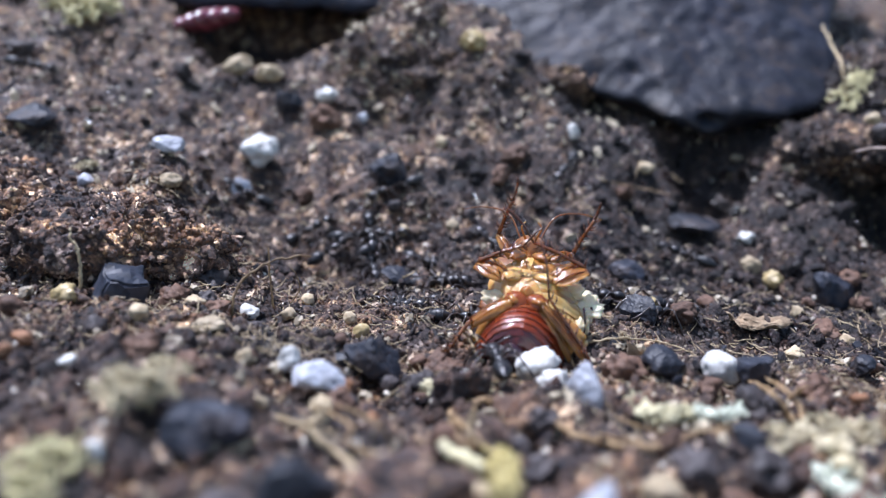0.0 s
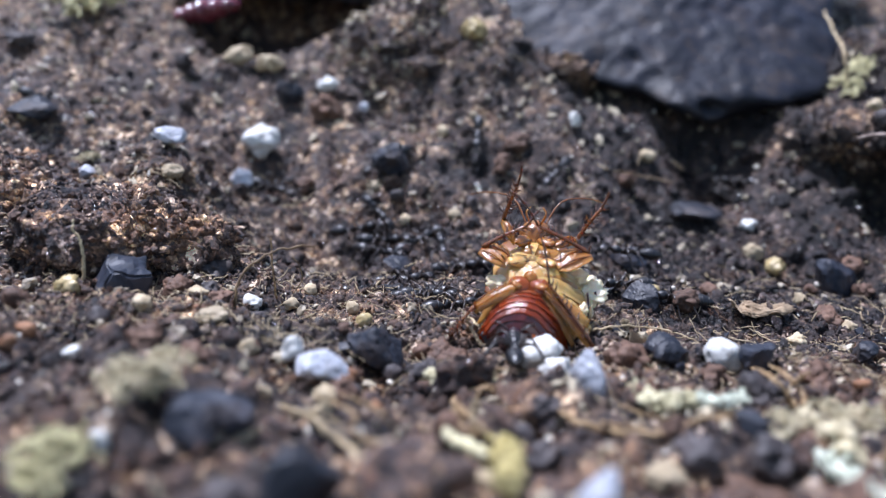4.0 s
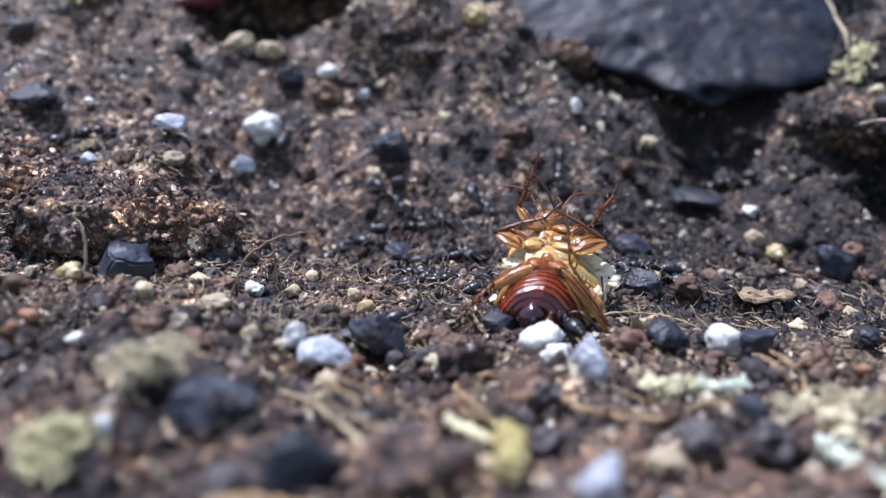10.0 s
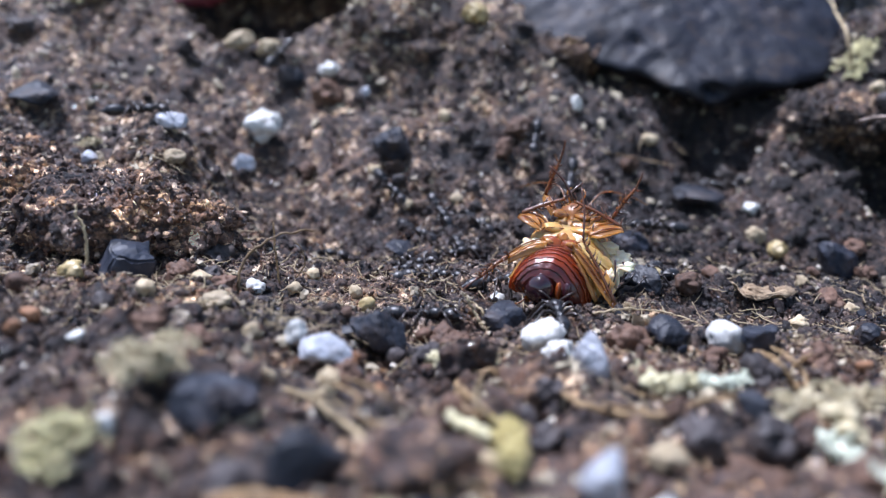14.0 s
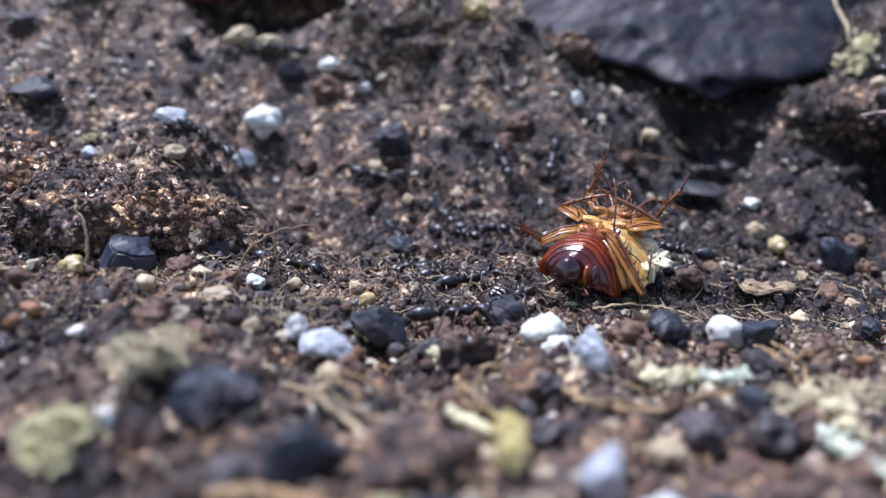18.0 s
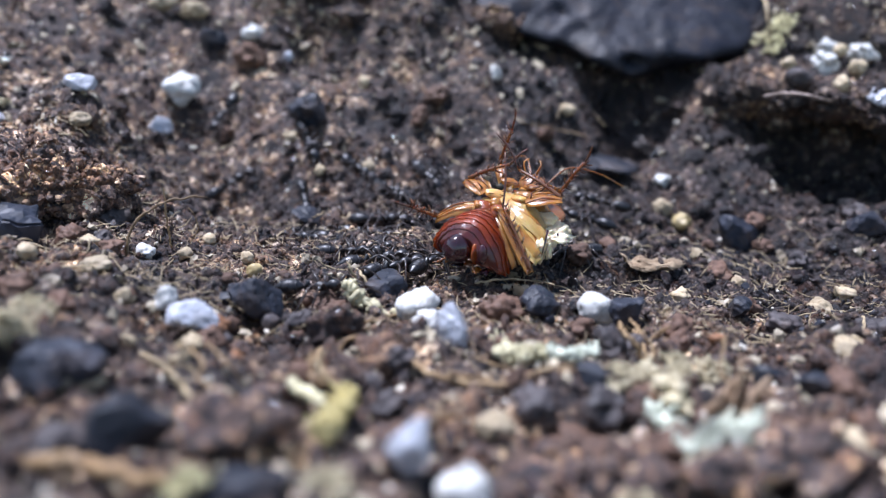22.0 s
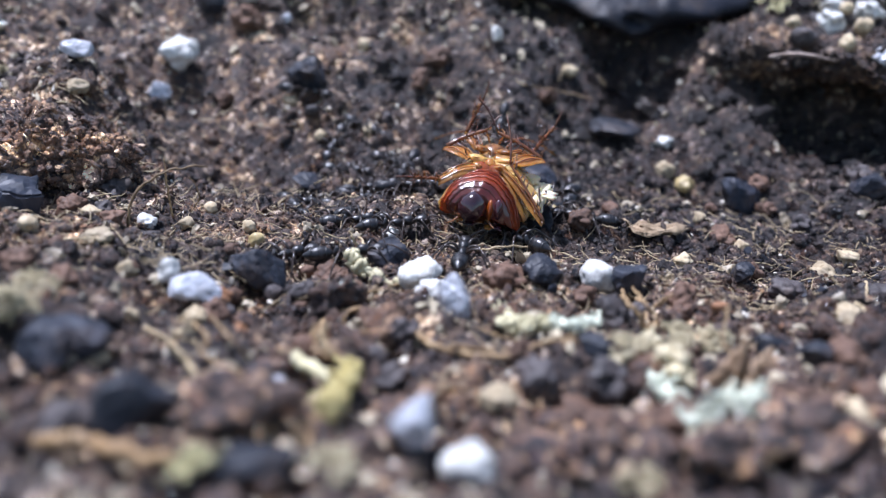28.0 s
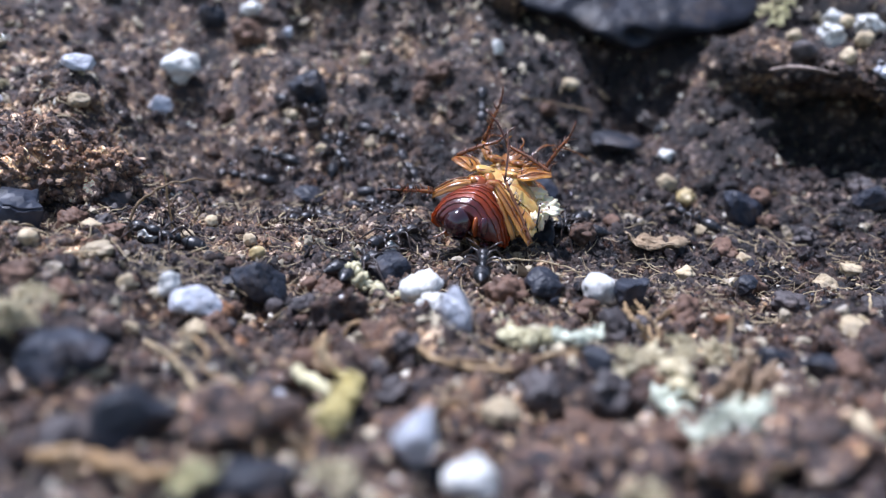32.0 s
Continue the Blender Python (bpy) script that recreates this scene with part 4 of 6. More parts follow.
stone("perlite_grain", "round white perlite grain beside charcoal", 1.79, -0.52, 0.27, 0.24, 0.25, M_WHITE, 31, 0.35, -11, 4, 0.06, 5, 0.02, "perlite", "stones on the soil")
tagged(link_mesh("wood_splinter", *tube(smooth_line([(3.81, 2.62, 1.21), (4.04, 2.64, 1.25), (4.28, 2.68, 1.24), (4.52, 2.72, 1.20)], 16), 0.045 * np.array([0.3, 0.7, 0.9, 1, 1.1, 1, 1.05, 1.1, 1, 0.95, 1, 0.9, 0.8, 0.7, 0.5, 0.2]), 8, 0.45), M_WOOD), "grey-pink weathered wood splinter on the bank", "wood")
stone("perlite_grain", "white perlite grain on the soil rim", 4.73, 3.55, 0.30, 0.26, 0.24, M_WHITE, 1468, 0.85, 28, 3, 0.18, -4, 1.41, "perlite", "stones on the soil")
stone("pebble", "blue-grey pebble on the soil rim", 4.36, 3.20, 0.27, 0.23, 0.21, M_GREY, 1425, 0.5, 165, 3, 0.1, 5, 1.11, "pebble", "stones on the soil")
stone("pebble", "pale tan pebble on the soil rim", 4.75, 3.05, 0.21, 0.18, 0.17, M_TAN, 1500, 0.35, 60, 3, 0.1, 2, 1.36, "pebble", "stones on the soil")
stone("pebble", "pale tan pebble on the soil rim", 5.03, 3.40, 0.24, 0.20, 0.19, M_TAN, 1528, 0.35, 88, 3, 0.1, 6, 1.51, "pebble", "stones on the soil")
stone("quartz_pebble", "milky bluish-white quartz pebble on the soil rim", 5.06, 2.90, 0.23, 0.19, 0.18, M_BLUEWHITE, 1560, 0.85, 120, 3, 0.18, 7, 1.29, "pebble", "stones on the soil")
stone("perlite_grain", "white perlite grain on the soil rim", 5.29, 3.90, 0.29, 0.24, 0.23, M_WHITE, 1540, 0.85, 100, 3, 0.18, -7, 1.03, "perlite", "stones on the soil")
stone("pebble", "pale tan pebble on the soil rim", 5.03, 3.90, 0.19, 0.16, 0.15, M_TAN, 1498, 0.35, 58, 3, 0.1, 6, 1.18, "pebble", "stones on the soil")
stone("pebble", "pale tan pebble on the soil rim", 4.33, 3.50, 0.18, 0.15, 0.14, M_TAN, 1405, 0.35, 145, 3, 0.1, 0, 1.04, "pebble", "stones on the soil")


def slate(x, y, w, d, h, turn):
    """A split block of slate: flat faces, chipped edges."""
    bm = bmesh.new()
    bmesh.ops.create_cube(bm, size=1)
    for v in bm.verts:
        v.co = Vector((v.co.x * w * (1.12 if v.co.z < 0 else 0.92), v.co.y * d, v.co.z * h + 0.1 * h * math.copysign(1, v.co.x)))
    bmesh.ops.bevel(bm, geom=bm.edges[:], offset=0.018, segments=2, affect="EDGES")
    bmesh.ops.subdivide_edges(bm, edges=bm.edges[:], cuts=4, use_grid_fill=True)
    v = np.array([p.co[:] for p in bm.verts])
    f = [[q.index for q in p.verts] for p in bm.faces]
    bm.free()
    v = v + 0.03 * np.stack([value_noise(v * 6 + q) for q in (2, 12, 22)], -1) + 0.012 * np.stack([value_noise(v * 24 + q) for q in (5, 15, 25)], -1)
    ob = link_mesh("slate_block", v, f, M_SLATE, smooth=False)
    ob.matrix_basis = pose(x * U, y * U, (rest(x, y) + 0.36 * h) * U, 14, 22, turn)
    return tagged(ob, "flat-faced blue-black slate block on soil", "slate", "stones on the soil")


slate(-2.45, -0.08, 0.32, 0.28, 0.3, 28)


def thread(name, label, points, r0, r1, mat, category):
    """A root, straw or stick through a few places."""
    line = smooth_line(points, 26)
    rng = np.random.RandomState(int(abs(points[0][0]) * 1000) + len(name))
    line = line + rng.normal(0, r0 * 0.35, line.shape)
    radii = np.linspace(r0, r1, 26) * rng.uniform(0.8, 1.2, 26)
    radii[0] *= 0.7
    radii[-1] *= 0.4
    v, f = tube(line, radii, 8)
    return tagged(link_mesh(name, v, f, mat), label, category)


def tuft(name, label, x, y, r, mat, seed, category, squash, lift=0.0):
    """A scrap of moss or fibre: sprigs of short bent strands and knobs grown together."""
    rng = np.random.RandomState(seed)
    root = new(name)
    tagged(root, label, category)
    root.matrix_basis = pose(x * U, y * U, (rest(x, y, lift) + 0.1 * r) * U)
    knob, kf = ICO[1]
    for k in range(9):
        a0, d0 = k * 2.4 + rng.rand(), r * 0.85 * math.sqrt(k / 9)
        pieces = []
        for _ in range(13):
            px, py = math.cos(a0) * d0 + rng.normal(0, r * 0.17), math.sin(a0) * d0 + rng.normal(0, r * 0.17)
            d = min(math.hypot(px, py) / r, 1)
            p = np.array((px, py, rng.uniform(-0.1, 1) * r * squash * (1 - d ** 2) + 0.02))
            way = rng.randn(3) * (1, 1, 0.6) + (0, 0, 0.35)
            way = way / np.linalg.norm(way) * r * rng.uniform(0.15, 0.45)
            side = rng.randn(3) * r * 0.06
            pieces.append(tube(smooth_line([p, p + way * 0.5 + side, p + way], 5), np.array([0.035, 0.06, 0.055, 0.04, 0.012]) * r * rng.uniform(0.5, 1.2), 5))
            for _ in range(2):
                q = p + way * rng.rand() + rng.randn(3) * r * 0.05
                pieces.append((knob * rng.uniform(0.03, 0.09) * r * rng.uniform(0.6, 1.3, 3) + q, kf))
        v, f = join(pieces)
        v[:, 2] += ground_z(v[:, 0] * 0.8 + x, v[:, 1] * 0.8 + y, False) - ground_z(x, y, False)
        link_mesh("sprig", v, f, mat, root)
    return root


def chip(name, label, x, y, w, d, h, mat, turn, seed, category, lift):
    """A thin ragged flake."""
    v, f = stone_shape(seed, 5, 0.85, 0.09, 16)
    v = v * (w / 2, d / 2, h / 2)
    v[:, 2] += 0.08 * w * value_noise(v * 6 / w + seed) + 0.25 * (v[:, 0] ** 2) / w
    v[:, 0] += 0.05 * w * value_noise(v * 25 / w + seed)
    ob = link_mesh(name, v, f, mat)
    ob.matrix_basis = pose(x * U, y * U, (rest(x, y) + lift) * U, *turn)
    return tagged(ob, label, category)


def strip(name, label, mat):
    """A frayed ribbon of dry moss."""
    rng = np.random.RandomState(77)
    pieces = []
    spine = smooth_line([(-0.36, 0.03, 0), (-0.14, -0.02, 0.04), (0.1, 0.02, 0.03), (0.38, -0.03, 0.02)], 20)
    pieces.append(tube(spine + rng.randn(20, 3) * 0.006, 0.022 * rng.uniform(0.5, 1.3, 20), 7))
    for k in range(34):
        u = rng.rand() ** 1.6
        p = spine[int(u * 19)] + rng.randn(3) * (0.02, 0.035, 0.018)
        v, f = lump_shape(k, 2)
        pieces.append((v * rng.uniform(0.014, 0.05) * (1.2 - u) * rng.uniform(0.6, 1.4, 3) + p, f))
    for _ in range(16):
        p = spine[rng.randint(0, 20)]
        way = rng.randn(3) * (0.06, 0.06, 0.03)
        pieces.append(tube([p, p + way * 0.5, p + way], [0.008, 0.01, 0.003], 5))
    return tagged(link_mesh(name, *join(pieces), mat), label, "moss")


# ---- roots, straws, sticks ----
thread("straw", "fine pale straw lying across the soil", [(0.96, -0.06, 0.09), (1.16, -0.04, 0.13), (1.40, 0.09, 0.09), (1.57, -0.02, 0.11)], 0.009, 0.006, M_STRAW, "straw")
thread("straw", "short pale straw leaning by the prey", [(0.16, -0.29, 0.01), (0.10, -0.24, 0.10), (0.01, -0.23, 0.25)], 0.013, 0.01, M_STRAW, "straw")
thread("root", "thick curved orange-brown rootlet lying on soil", [(0.07, -2.11, 0.31), (0.00, -2.02, 0.31), (-0.04, -1.82, 0.28), (-0.02, -1.76, 0.30)], 0.022, 0.016, M_ROOT, "root")
thread("root", "forked brown rootlet in the soil", [(1.92, -1.47, 0.27), (1.85, -1.48, 0.37), (1.78, -1.37, 0.42), (1.97, -0.53, 0.10)], 0.016, 0.01, M_ROOT, "root")
thread("root", "thin brown rootlet branching aside", [(2.04, -1.02, 0.17), (2.12, -1.00, 0.24), (2.19, -1.00, 0.30)], 0.012, 0.007, M_ROOT, "root")
thread("root", "long buried rootlet crossing the soil", [(-0.02, -1.20, 0.09), (0.21, -0.93, 0.12), (0.40, -0.67, 0.06), (0.55, -0.49, 0.03)], 0.014, 0.01, M_ROOT, "root")
thread("root", "pale rootlet half buried in loose crumbs", [(-0.28, -2.96, 0.47), (-0.44, -2.73, 0.47), (-0.60, -2.35, 0.38), (-0.75, -2.14, 0.37), (-0.95, -1.86, 0.27)], 0.008, 0.006, M_STRAW, "root")
thread("root", "thin wiry rootlet in loose soil", [(-0.33, -2.23, 0.35), (-0.45, -2.17, 0.46), (-0.76, -1.31, 0.09)], 0.01, 0.007, M_ROOT, "root")
thread("root", "golden rootlet bridging two crumbs", [(0.15, -2.14, 0.31), (0.06, -2.13, 0.38), (0.04, -2.10, 0.45), (0.07, -2.09, 0.50)], 0.014, 0.01, M_STRAW, "root")
thread("root", "tan rootlet arching over loose crumbs", [(0.09, -1.43, 0.15), (0.12, -1.41, 0.22), (0.21, -1.31, 0.20), (0.38, -1.46, 0.25)], 0.013, 0.01, M_ROOT, "root")
thread("root", "thin tan rootlet trailing over the rim", [(0.72, -1.94, 0.35), (1.01, -1.80, 0.25), (1.21, -1.94, 0.39), (1.40, -1.98, 0.48)], 0.012, 0.008, M_ROOT, "root")
thread("root", "pale rootlet curving down the rim", [(-0.79, -1.96, 0.31), (-0.65, -1.97, 0.25), (-0.52, -2.27, 0.28), (-0.42, -2.57, 0.30)], 0.006, 0.005, M_STRAW, "root")
thread("root", "thin brown rootlet among the crumbs", [(2.28, -2.00, 0.40), (2.22, -1.90, 0.47), (2.33, -1.61, 0.55)], 0.012, 0.008, M_ROOT, "root")
thread("root", "short brown rootlet in the soil", [(1.96, -1.52, 0.31), (1.96, -1.45, 0.36), (1.88, -1.39, 0.43), (1.91, -1.01, 0.33)], 0.012, 0.008, M_ROOT, "root")
thread("straw", "thin dark straw lying on the far slope", [(1.49, 3.33, 0.59), (1.92, 3.63, 0.48), (2.34, 3.53, 0.44)], 0.01, 0.007, M_ROOT, "straw")
thread("root", "fine rootlet lying across the hollow", [(3.51, 2.35, -0.14), (3.76, 2.25, -0.20), (3.91, 1.97, -0.17)], 0.01, 0.006, M_ROOT, "root")
thread("straw", "pale straw lying near black charcoal", [(-1.93, -0.71, 0.24), (-1.73, -0.73, 0.27), (-1.58, -0.56, 0.21)], 0.01, 0.007, M_STRAW, "straw")
thread("straw", "pale straw pieces beside a dark hollow", [(-0.72, 0.80, -0.02), (-0.60, 1.75, -0.19), (-0.43, 1.63, -0.07), (-0.37, 1.64, -0.03)], 0.01, 0.007, M_STRAW, "straw")
thread("root", "thin stem standing against the mound", [(-1.30, 3.39, 0.29), (-1.38, 3.44, 0.43), (-1.29, 3.53, 0.70), (-1.32, 3.54, 0.72)], 0.007, 0.005, M_ROOT, "root")
thread("root", "yellowish stem before the grey stone", [(4.52, 4.68, 1.51), (4.44, 4.78, 1.85), (4.44, 5.27, 2.11), (4.43, 5.64, 2.32)], 0.02, 0.012, M_STRAW, "root")
thread("root", "fine brown hair root lying over crumbs", [(1.80, -1.65, 0.32), (1.43, -1.85, 0.37), (1.18, -1.72, 0.26), (0.87, -1.60, 0.28)], 0.008, 0.006, M_ROOT, "root")
thread("straw", "curled pale straw lying on soil", [(4.08, 0.44, -0.07), (3.89, -0.12, 0.10), (3.41, -1.09, 0.38)], 0.012, 0.008, M_STRAW, "straw")

thread("root", "thin golden rootlet arching out of the soil", [(-1.65, -0.03, 0.07), (-1.64, 0.03, 0.23), (-1.56, 0.09, 0.36), (-1.43, 0.15, 0.45), (-1.27, 0.21, 0.49), (-1.11, 0.27, 0.49)], 0.012, 0.007, M_ROOT, "root")
thread("root", "thin upright brown rootlet crossing the arch", [(-1.40, 0.28, 0.04), (-1.42, 0.28, 0.20), (-1.44, 0.28, 0.38), (-1.45, 0.28, 0.53)], 0.009, 0.006, M_ROOT, "root")
thread("root", "fine reddish hair root curling upward", [(-1.30, 0.42, 0.03), (-1.23, 0.42, 0.16), (-1.25, 0.42, 0.27), (-1.30, 0.42, 0.34)], 0.006, 0.004, M_ROOT, "root")
thread("root", "pale crooked rootlet standing by the clod", [(-2.71, -0.14, 0.22), (-2.70, -0.12, 0.38), (-2.72, -0.10, 0.52), (-2.78, -0.08, 0.61), (-2.78, -0.06, 0.68)], 0.015, 0.009, M_STRAW, "root")

# ---- along the rim in front ----

def knobbly(name, label, points, r, mat, seed, category):
    """A branching crust: knobs of uneven size grown together along a bent line, with short side sprigs."""
    rng = np.random.RandomState(seed)
    line = smooth_line(points, 5 * len(points))
    root = new(name)
    tagged(root, label, category)
    for k, p in enumerate(line):
        q = p + rng.normal(0, r * 0.35, 3)
        v, f = lump_shape(seed * 40 + k, 3)
        pieces = [(v * r * rng.uniform(0.5, 1.15) * rng.uniform(0.7, 1.2, 3) + q, f)]
        for _ in range(4):
            way = rng.randn(3) + (0, 0, 0.5)
            way = way / np.linalg.norm(way) * r * rng.uniform(0.8, 1.7)
            pieces.append(tube([q, q + way * 0.6, q + way], np.array([0.3, 0.22, 0.08]) * r, 6))
            w, g = ICO[1]
            pieces.append((w * r * rng.uniform(0.15, 0.4) + q + way, g))
        link_mesh("sprig", *join(pieces), mat, root)
    return root


def bark(label, centre, tall, wide, mat, seed, turn):
    """A ragged upright scrap of bark: torn plates grown side by side."""
    rng = np.random.RandomState(seed)
    root = new("bark_chip")
    tagged(root, label, "bark")
    root.matrix_basis = pose(*[c * U for c in centre], -14, 6, turn)
    for k in range(6):
        x = (k - 2.5) / 6 * wide
        h = tall * (0.45 + 0.55 * math.sin((k + 0.8) / 6.4 * math.pi)) * rng.uniform(0.8, 1.15)
        line = smooth_line([(x * 1.3, rng.normal(0, 0.02), -0.1 * tall), (x, rng.normal(0, 0.03), h * 0.45), (x * 0.8 + rng.normal(0, 0.03), rng.normal(0, 0.05), h)], 12)
        v, f = tube(line, wide * 0.16 * np.linspace(1.2, 0.35, 12) * rng.uniform(0.75, 1.25, 12), 10, 0.55)
        v = v + 0.016 * np.stack([value_noise(v * 22 + q) for q in (1, 9, 17)], -1)
        link_mesh("plate", v, f, mat, root)
    return root


knobbly("lichen_scrap", "branching pale green lichen on soil", [(1.84, -2.17, 0.34), (1.86, -2.35, 0.34), (1.80, -2.73, 0.47), (1.91, -2.68, 0.50), (2.11, -2.50, 0.44)], 0.055, M_PALEMOSS, 41, "lichen")
knobbly("lichen_scrap", "round pale green lichen knob on soil", [(2.11, -2.67, 0.53), (2.20, -2.50, 0.45)], 0.06, M_PALEMOSS, 42, "lichen")
knobbly("moss_strip", "pale cream mossy strip bent over soil crumbs", [(1.05, -1.25, 0.22), (1.09, -1.55, 0.29), (1.18, -1.62, 0.32), (1.30, -1.62, 0.33)], 0.045, M_STRIP, 43, "moss")
knobbly("moss_strip", "whitish frayed moss strip on soil", [(1.32, -1.59, 0.33), (1.37, -1.69, 0.37), (1.45, -1.78, 0.42), (1.62, -1.47, 0.29)], 0.035, M_PALEMOSS, 44, "moss")
knobbly("plant_scrap", "beige mossy scrap arching over soil", [(1.60, -2.11, 0.33), (1.70, -1.94, 0.37), (1.86, -1.79, 0.34), (1.91, -2.03, 0.43), (1.95, -2.17, 0.40)], 0.05, M_BEIGE, 46, "plant scrap")
bark("ragged tan-brown bark scrap standing in soil", (2.21, -2.23, 0.35), 0.34, 0.22, M_BARK, 47, -20)
thread("root", "thick curved brown rootlet lying on soil", [(0.23, -1.27, 0.18), (0.08, -1.22, 0.12), (-0.03, -1.27, 0.08), (-0.01, -1.75, 0.27), (0.07, -2.07, 0.35), (0.14, -2.08, 0.29)], 0.02, 0.014, M_ROOT, "root")
thread("root", "long pale rootlet lying over dark crumbs", [(-0.97, -1.81, 0.24), (-0.77, -2.08, 0.33), (-0.63, -2.28, 0.35), (-0.45, -2.70, 0.48), (-0.31, -2.91, 0.50), (-0.25, -2.95, 0.47)], 0.018, 0.012, M_STRAW, "root")
thread("root", "thin brown rootlet curling over crumbs", [(-0.72, -1.75, 0.28), (-0.54, -2.18, 0.42), (-0.55, -2.26, 0.37), (-0.41, -2.35, 0.37), (-0.23, -2.61, 0.44)], 0.012, 0.009, M_ROOT, "root")
thread("root", "long olive-brown stem bowed over the rim", [(0.50, -1.67, 0.27), (0.65, -1.90, 0.30), (0.83, -1.93, 0.28), (1.02, -1.95, 0.31), (1.19, -1.98, 0.38)], 0.022, 0.016, M_ROOT, "root")
thread("root", "forked brown rootlet by the charcoal", [(1.93, -0.64, 0.14), (2.03, -0.75, 0.12), (2.01, -1.04, 0.18), (1.94, -1.48, 0.28)], 0.014, 0.01, M_ROOT, "root")
thread("root", "short brown rootlet leaning on the fork", [(2.05, -1.03, 0.19), (2.13, -0.99, 0.23), (2.24, -0.89, 0.26)], 0.013, 0.01, M_ROOT, "root")
thread("straw", "thin pale bent straw on soil", [(3.32, -1.11, 0.38), (3.32, -1.24, 0.40), (3.18, -1.57, 0.44)], 0.008, 0.006, M_STRAW, "straw")
thread("straw", "short white straw piece beside the prey", [(0.02, 0.41, -0.02), (0.11, -0.12, 0.12), (0.18, -0.20, 0.05)], 0.012, 0.008, M_STRAW, "straw")
stones([("K", -1.23, -2.25, 0.34, 0.29, 0.21, 15, 0.02)], 2105)
stones([("K", -1.31, -2.35, 0.30, 0.26, 0.19, 60, 0.02)], 2060)
stones([("K", -0.09, -3.23, 0.30, 0.26, 0.19, 20, 0.02)], 2440)
stones([("H", 1.30, -2.76, 0.42, 0.36, 0.26, 160, 0.02)], 3000)
stones([("H", 1.59, -2.85, 0.40, 0.34, 0.25, 100, 0.02)], 3120)
stones([("H", 2.32, -2.87, 0.45, 0.38, 0.28, 40, 0.02)], 3420)
stones([("H", 1.94, -3.02, 0.35, 0.30, 0.22, 30, 0.02)], 3290)
stones([("G", 0.41, -2.09, 0.20, 0.17, 0.12, 80, 0.02)], 2680)
stones([("K", 1.54, -1.91, 0.20, 0.17, 0.12, 150, 0.02)], 3050)
stones([("G", 1.19, -2.13, 0.24, 0.20, 0.15, 100, 0.02)], 2940)
stones([("H", 2.20, -1.64, 0.13, 0.11, 0.08, 150, 0.02)], 3230)
stones([("O", 2.46, -1.12, 0.12, 0.10, 0.07, 35, 0.02)], 3265)
stones([("H", 2.09, -1.36, 0.16, 0.14, 0.10, 160, 0.02)], 3180)
stones([("K", 2.73, -1.97, 0.22, 0.19, 0.14, 0, 0.02)], 3440)
stones([("K", 2.62, -1.64, 0.18, 0.15, 0.11, 160, 0.02)], 3360)
stones([("R", -0.22, -1.04, 0.10, 0.09, 0.06, 40, 0.02)], 2520)

stones([("O", -0.76, -1.19, 0.27, 0.22, 0.16, 10, 0.02)], 2600)

knobbly("moss_tuft", "bright yellow moss scrap on soil", [(0.23, -2.23, 0.36), (0.18, -2.34, 0.33), (0.19, -2.80, 0.54), (0.19, -2.94, 0.55)], 0.05, M_YMOSS, 45, "moss")
thread("stick", "short cream-coloured stalk leaning on yellow moss", [(-0.09, -2.20, 0.36), (0.00, -2.29, 0.36), (0.12, -2.44, 0.38)], 0.032, 0.026, M_STRIP, "stick")

thread("stick", "tan woody stick lying on the soil", [(-1.05, -3.08, 0.40), (-0.86, -3.16, 0.45), (-0.62, -3.31, 0.54), (-0.41, -3.34, 0.51)], 0.034, 0.03, M_TWIG, "stick")
tuft("moss_tuft", "dull yellow moss scrap by a stick", -0.32, -3.33, 0.11, M_MOSS, 12, "moss", 0.6, 0.06)

# ---- moss, lichen, bark ----
tuft("moss_tuft", "dry yellow-green moss cushion on soil", -1.85, -2.71, 0.220, M_MOSS, 1, "moss", 0.6, 0.00)
tuft("plant_scrap", "cream frayed moss on the soil rim", 2.07, -1.54, 0.089, M_BEIGE, 32, "plant scrap", 0.6, 0.05)
tuft("plant_scrap", "tan knob of dry fibre on soil", -0.75, -1.82, 0.050, M_TAN, 33, "plant scrap", 0.6, 0.06)
tuft("plant_scrap", "matted beige plant scrap lying on soil", -1.60, -2.24, 0.199, M_BEIGE, 2, "plant scrap", 0.6, 0.10)
tuft("plant_scrap", "frayed beige plant scrap on crumbs", -1.57, -1.79, 0.139, M_BEIGE, 22, "plant scrap", 0.6, 0.06)
tuft("moss_tuft", "yellow-green moss patch on the far soil", -4.89, 5.50, 0.490, M_MOSS, 4, "moss", 0.6, 0.10)
tuft("moss_tuft", "yellow-green moss beside the grey stone", 4.60, 4.73, 0.220, M_MOSS, 5, "moss", 0.6, 0.00)
tuft("plant_scrap", "loose beige moss mat on soil", 1.67, -1.91, 0.073, M_BEIGE, 10, "plant scrap", 0.6, 0.05)
tuft("plant_scrap", "pale frayed moss on the soil rim", 2.00, -1.89, 0.083, M_BEIGE, 25, "plant scrap", 0.6, 0.06)
tuft("moss_tuft", "tiny green moss sprig on the clod", -3.79, 1.75, 0.077, M_MOSS, 13, "moss", 0.6, 0.05)
tuft("plant_scrap", "small crumb of pale fibre by straw", 1.28, 0.28, 0.071, M_TAN, 14, "plant scrap", 0.6, 0.00)
tuft("plant_scrap", "beige fibre mat on loose soil", 0.24, -3.38, 0.113, M_BEIGE, 26, "plant scrap", 0.6, 0.08)
tuft("plant_scrap", "pale fibre mat on the soil rim", 2.26, -1.61, 0.131, M_BEIGE, 16, "plant scrap", 0.6, 0.06)
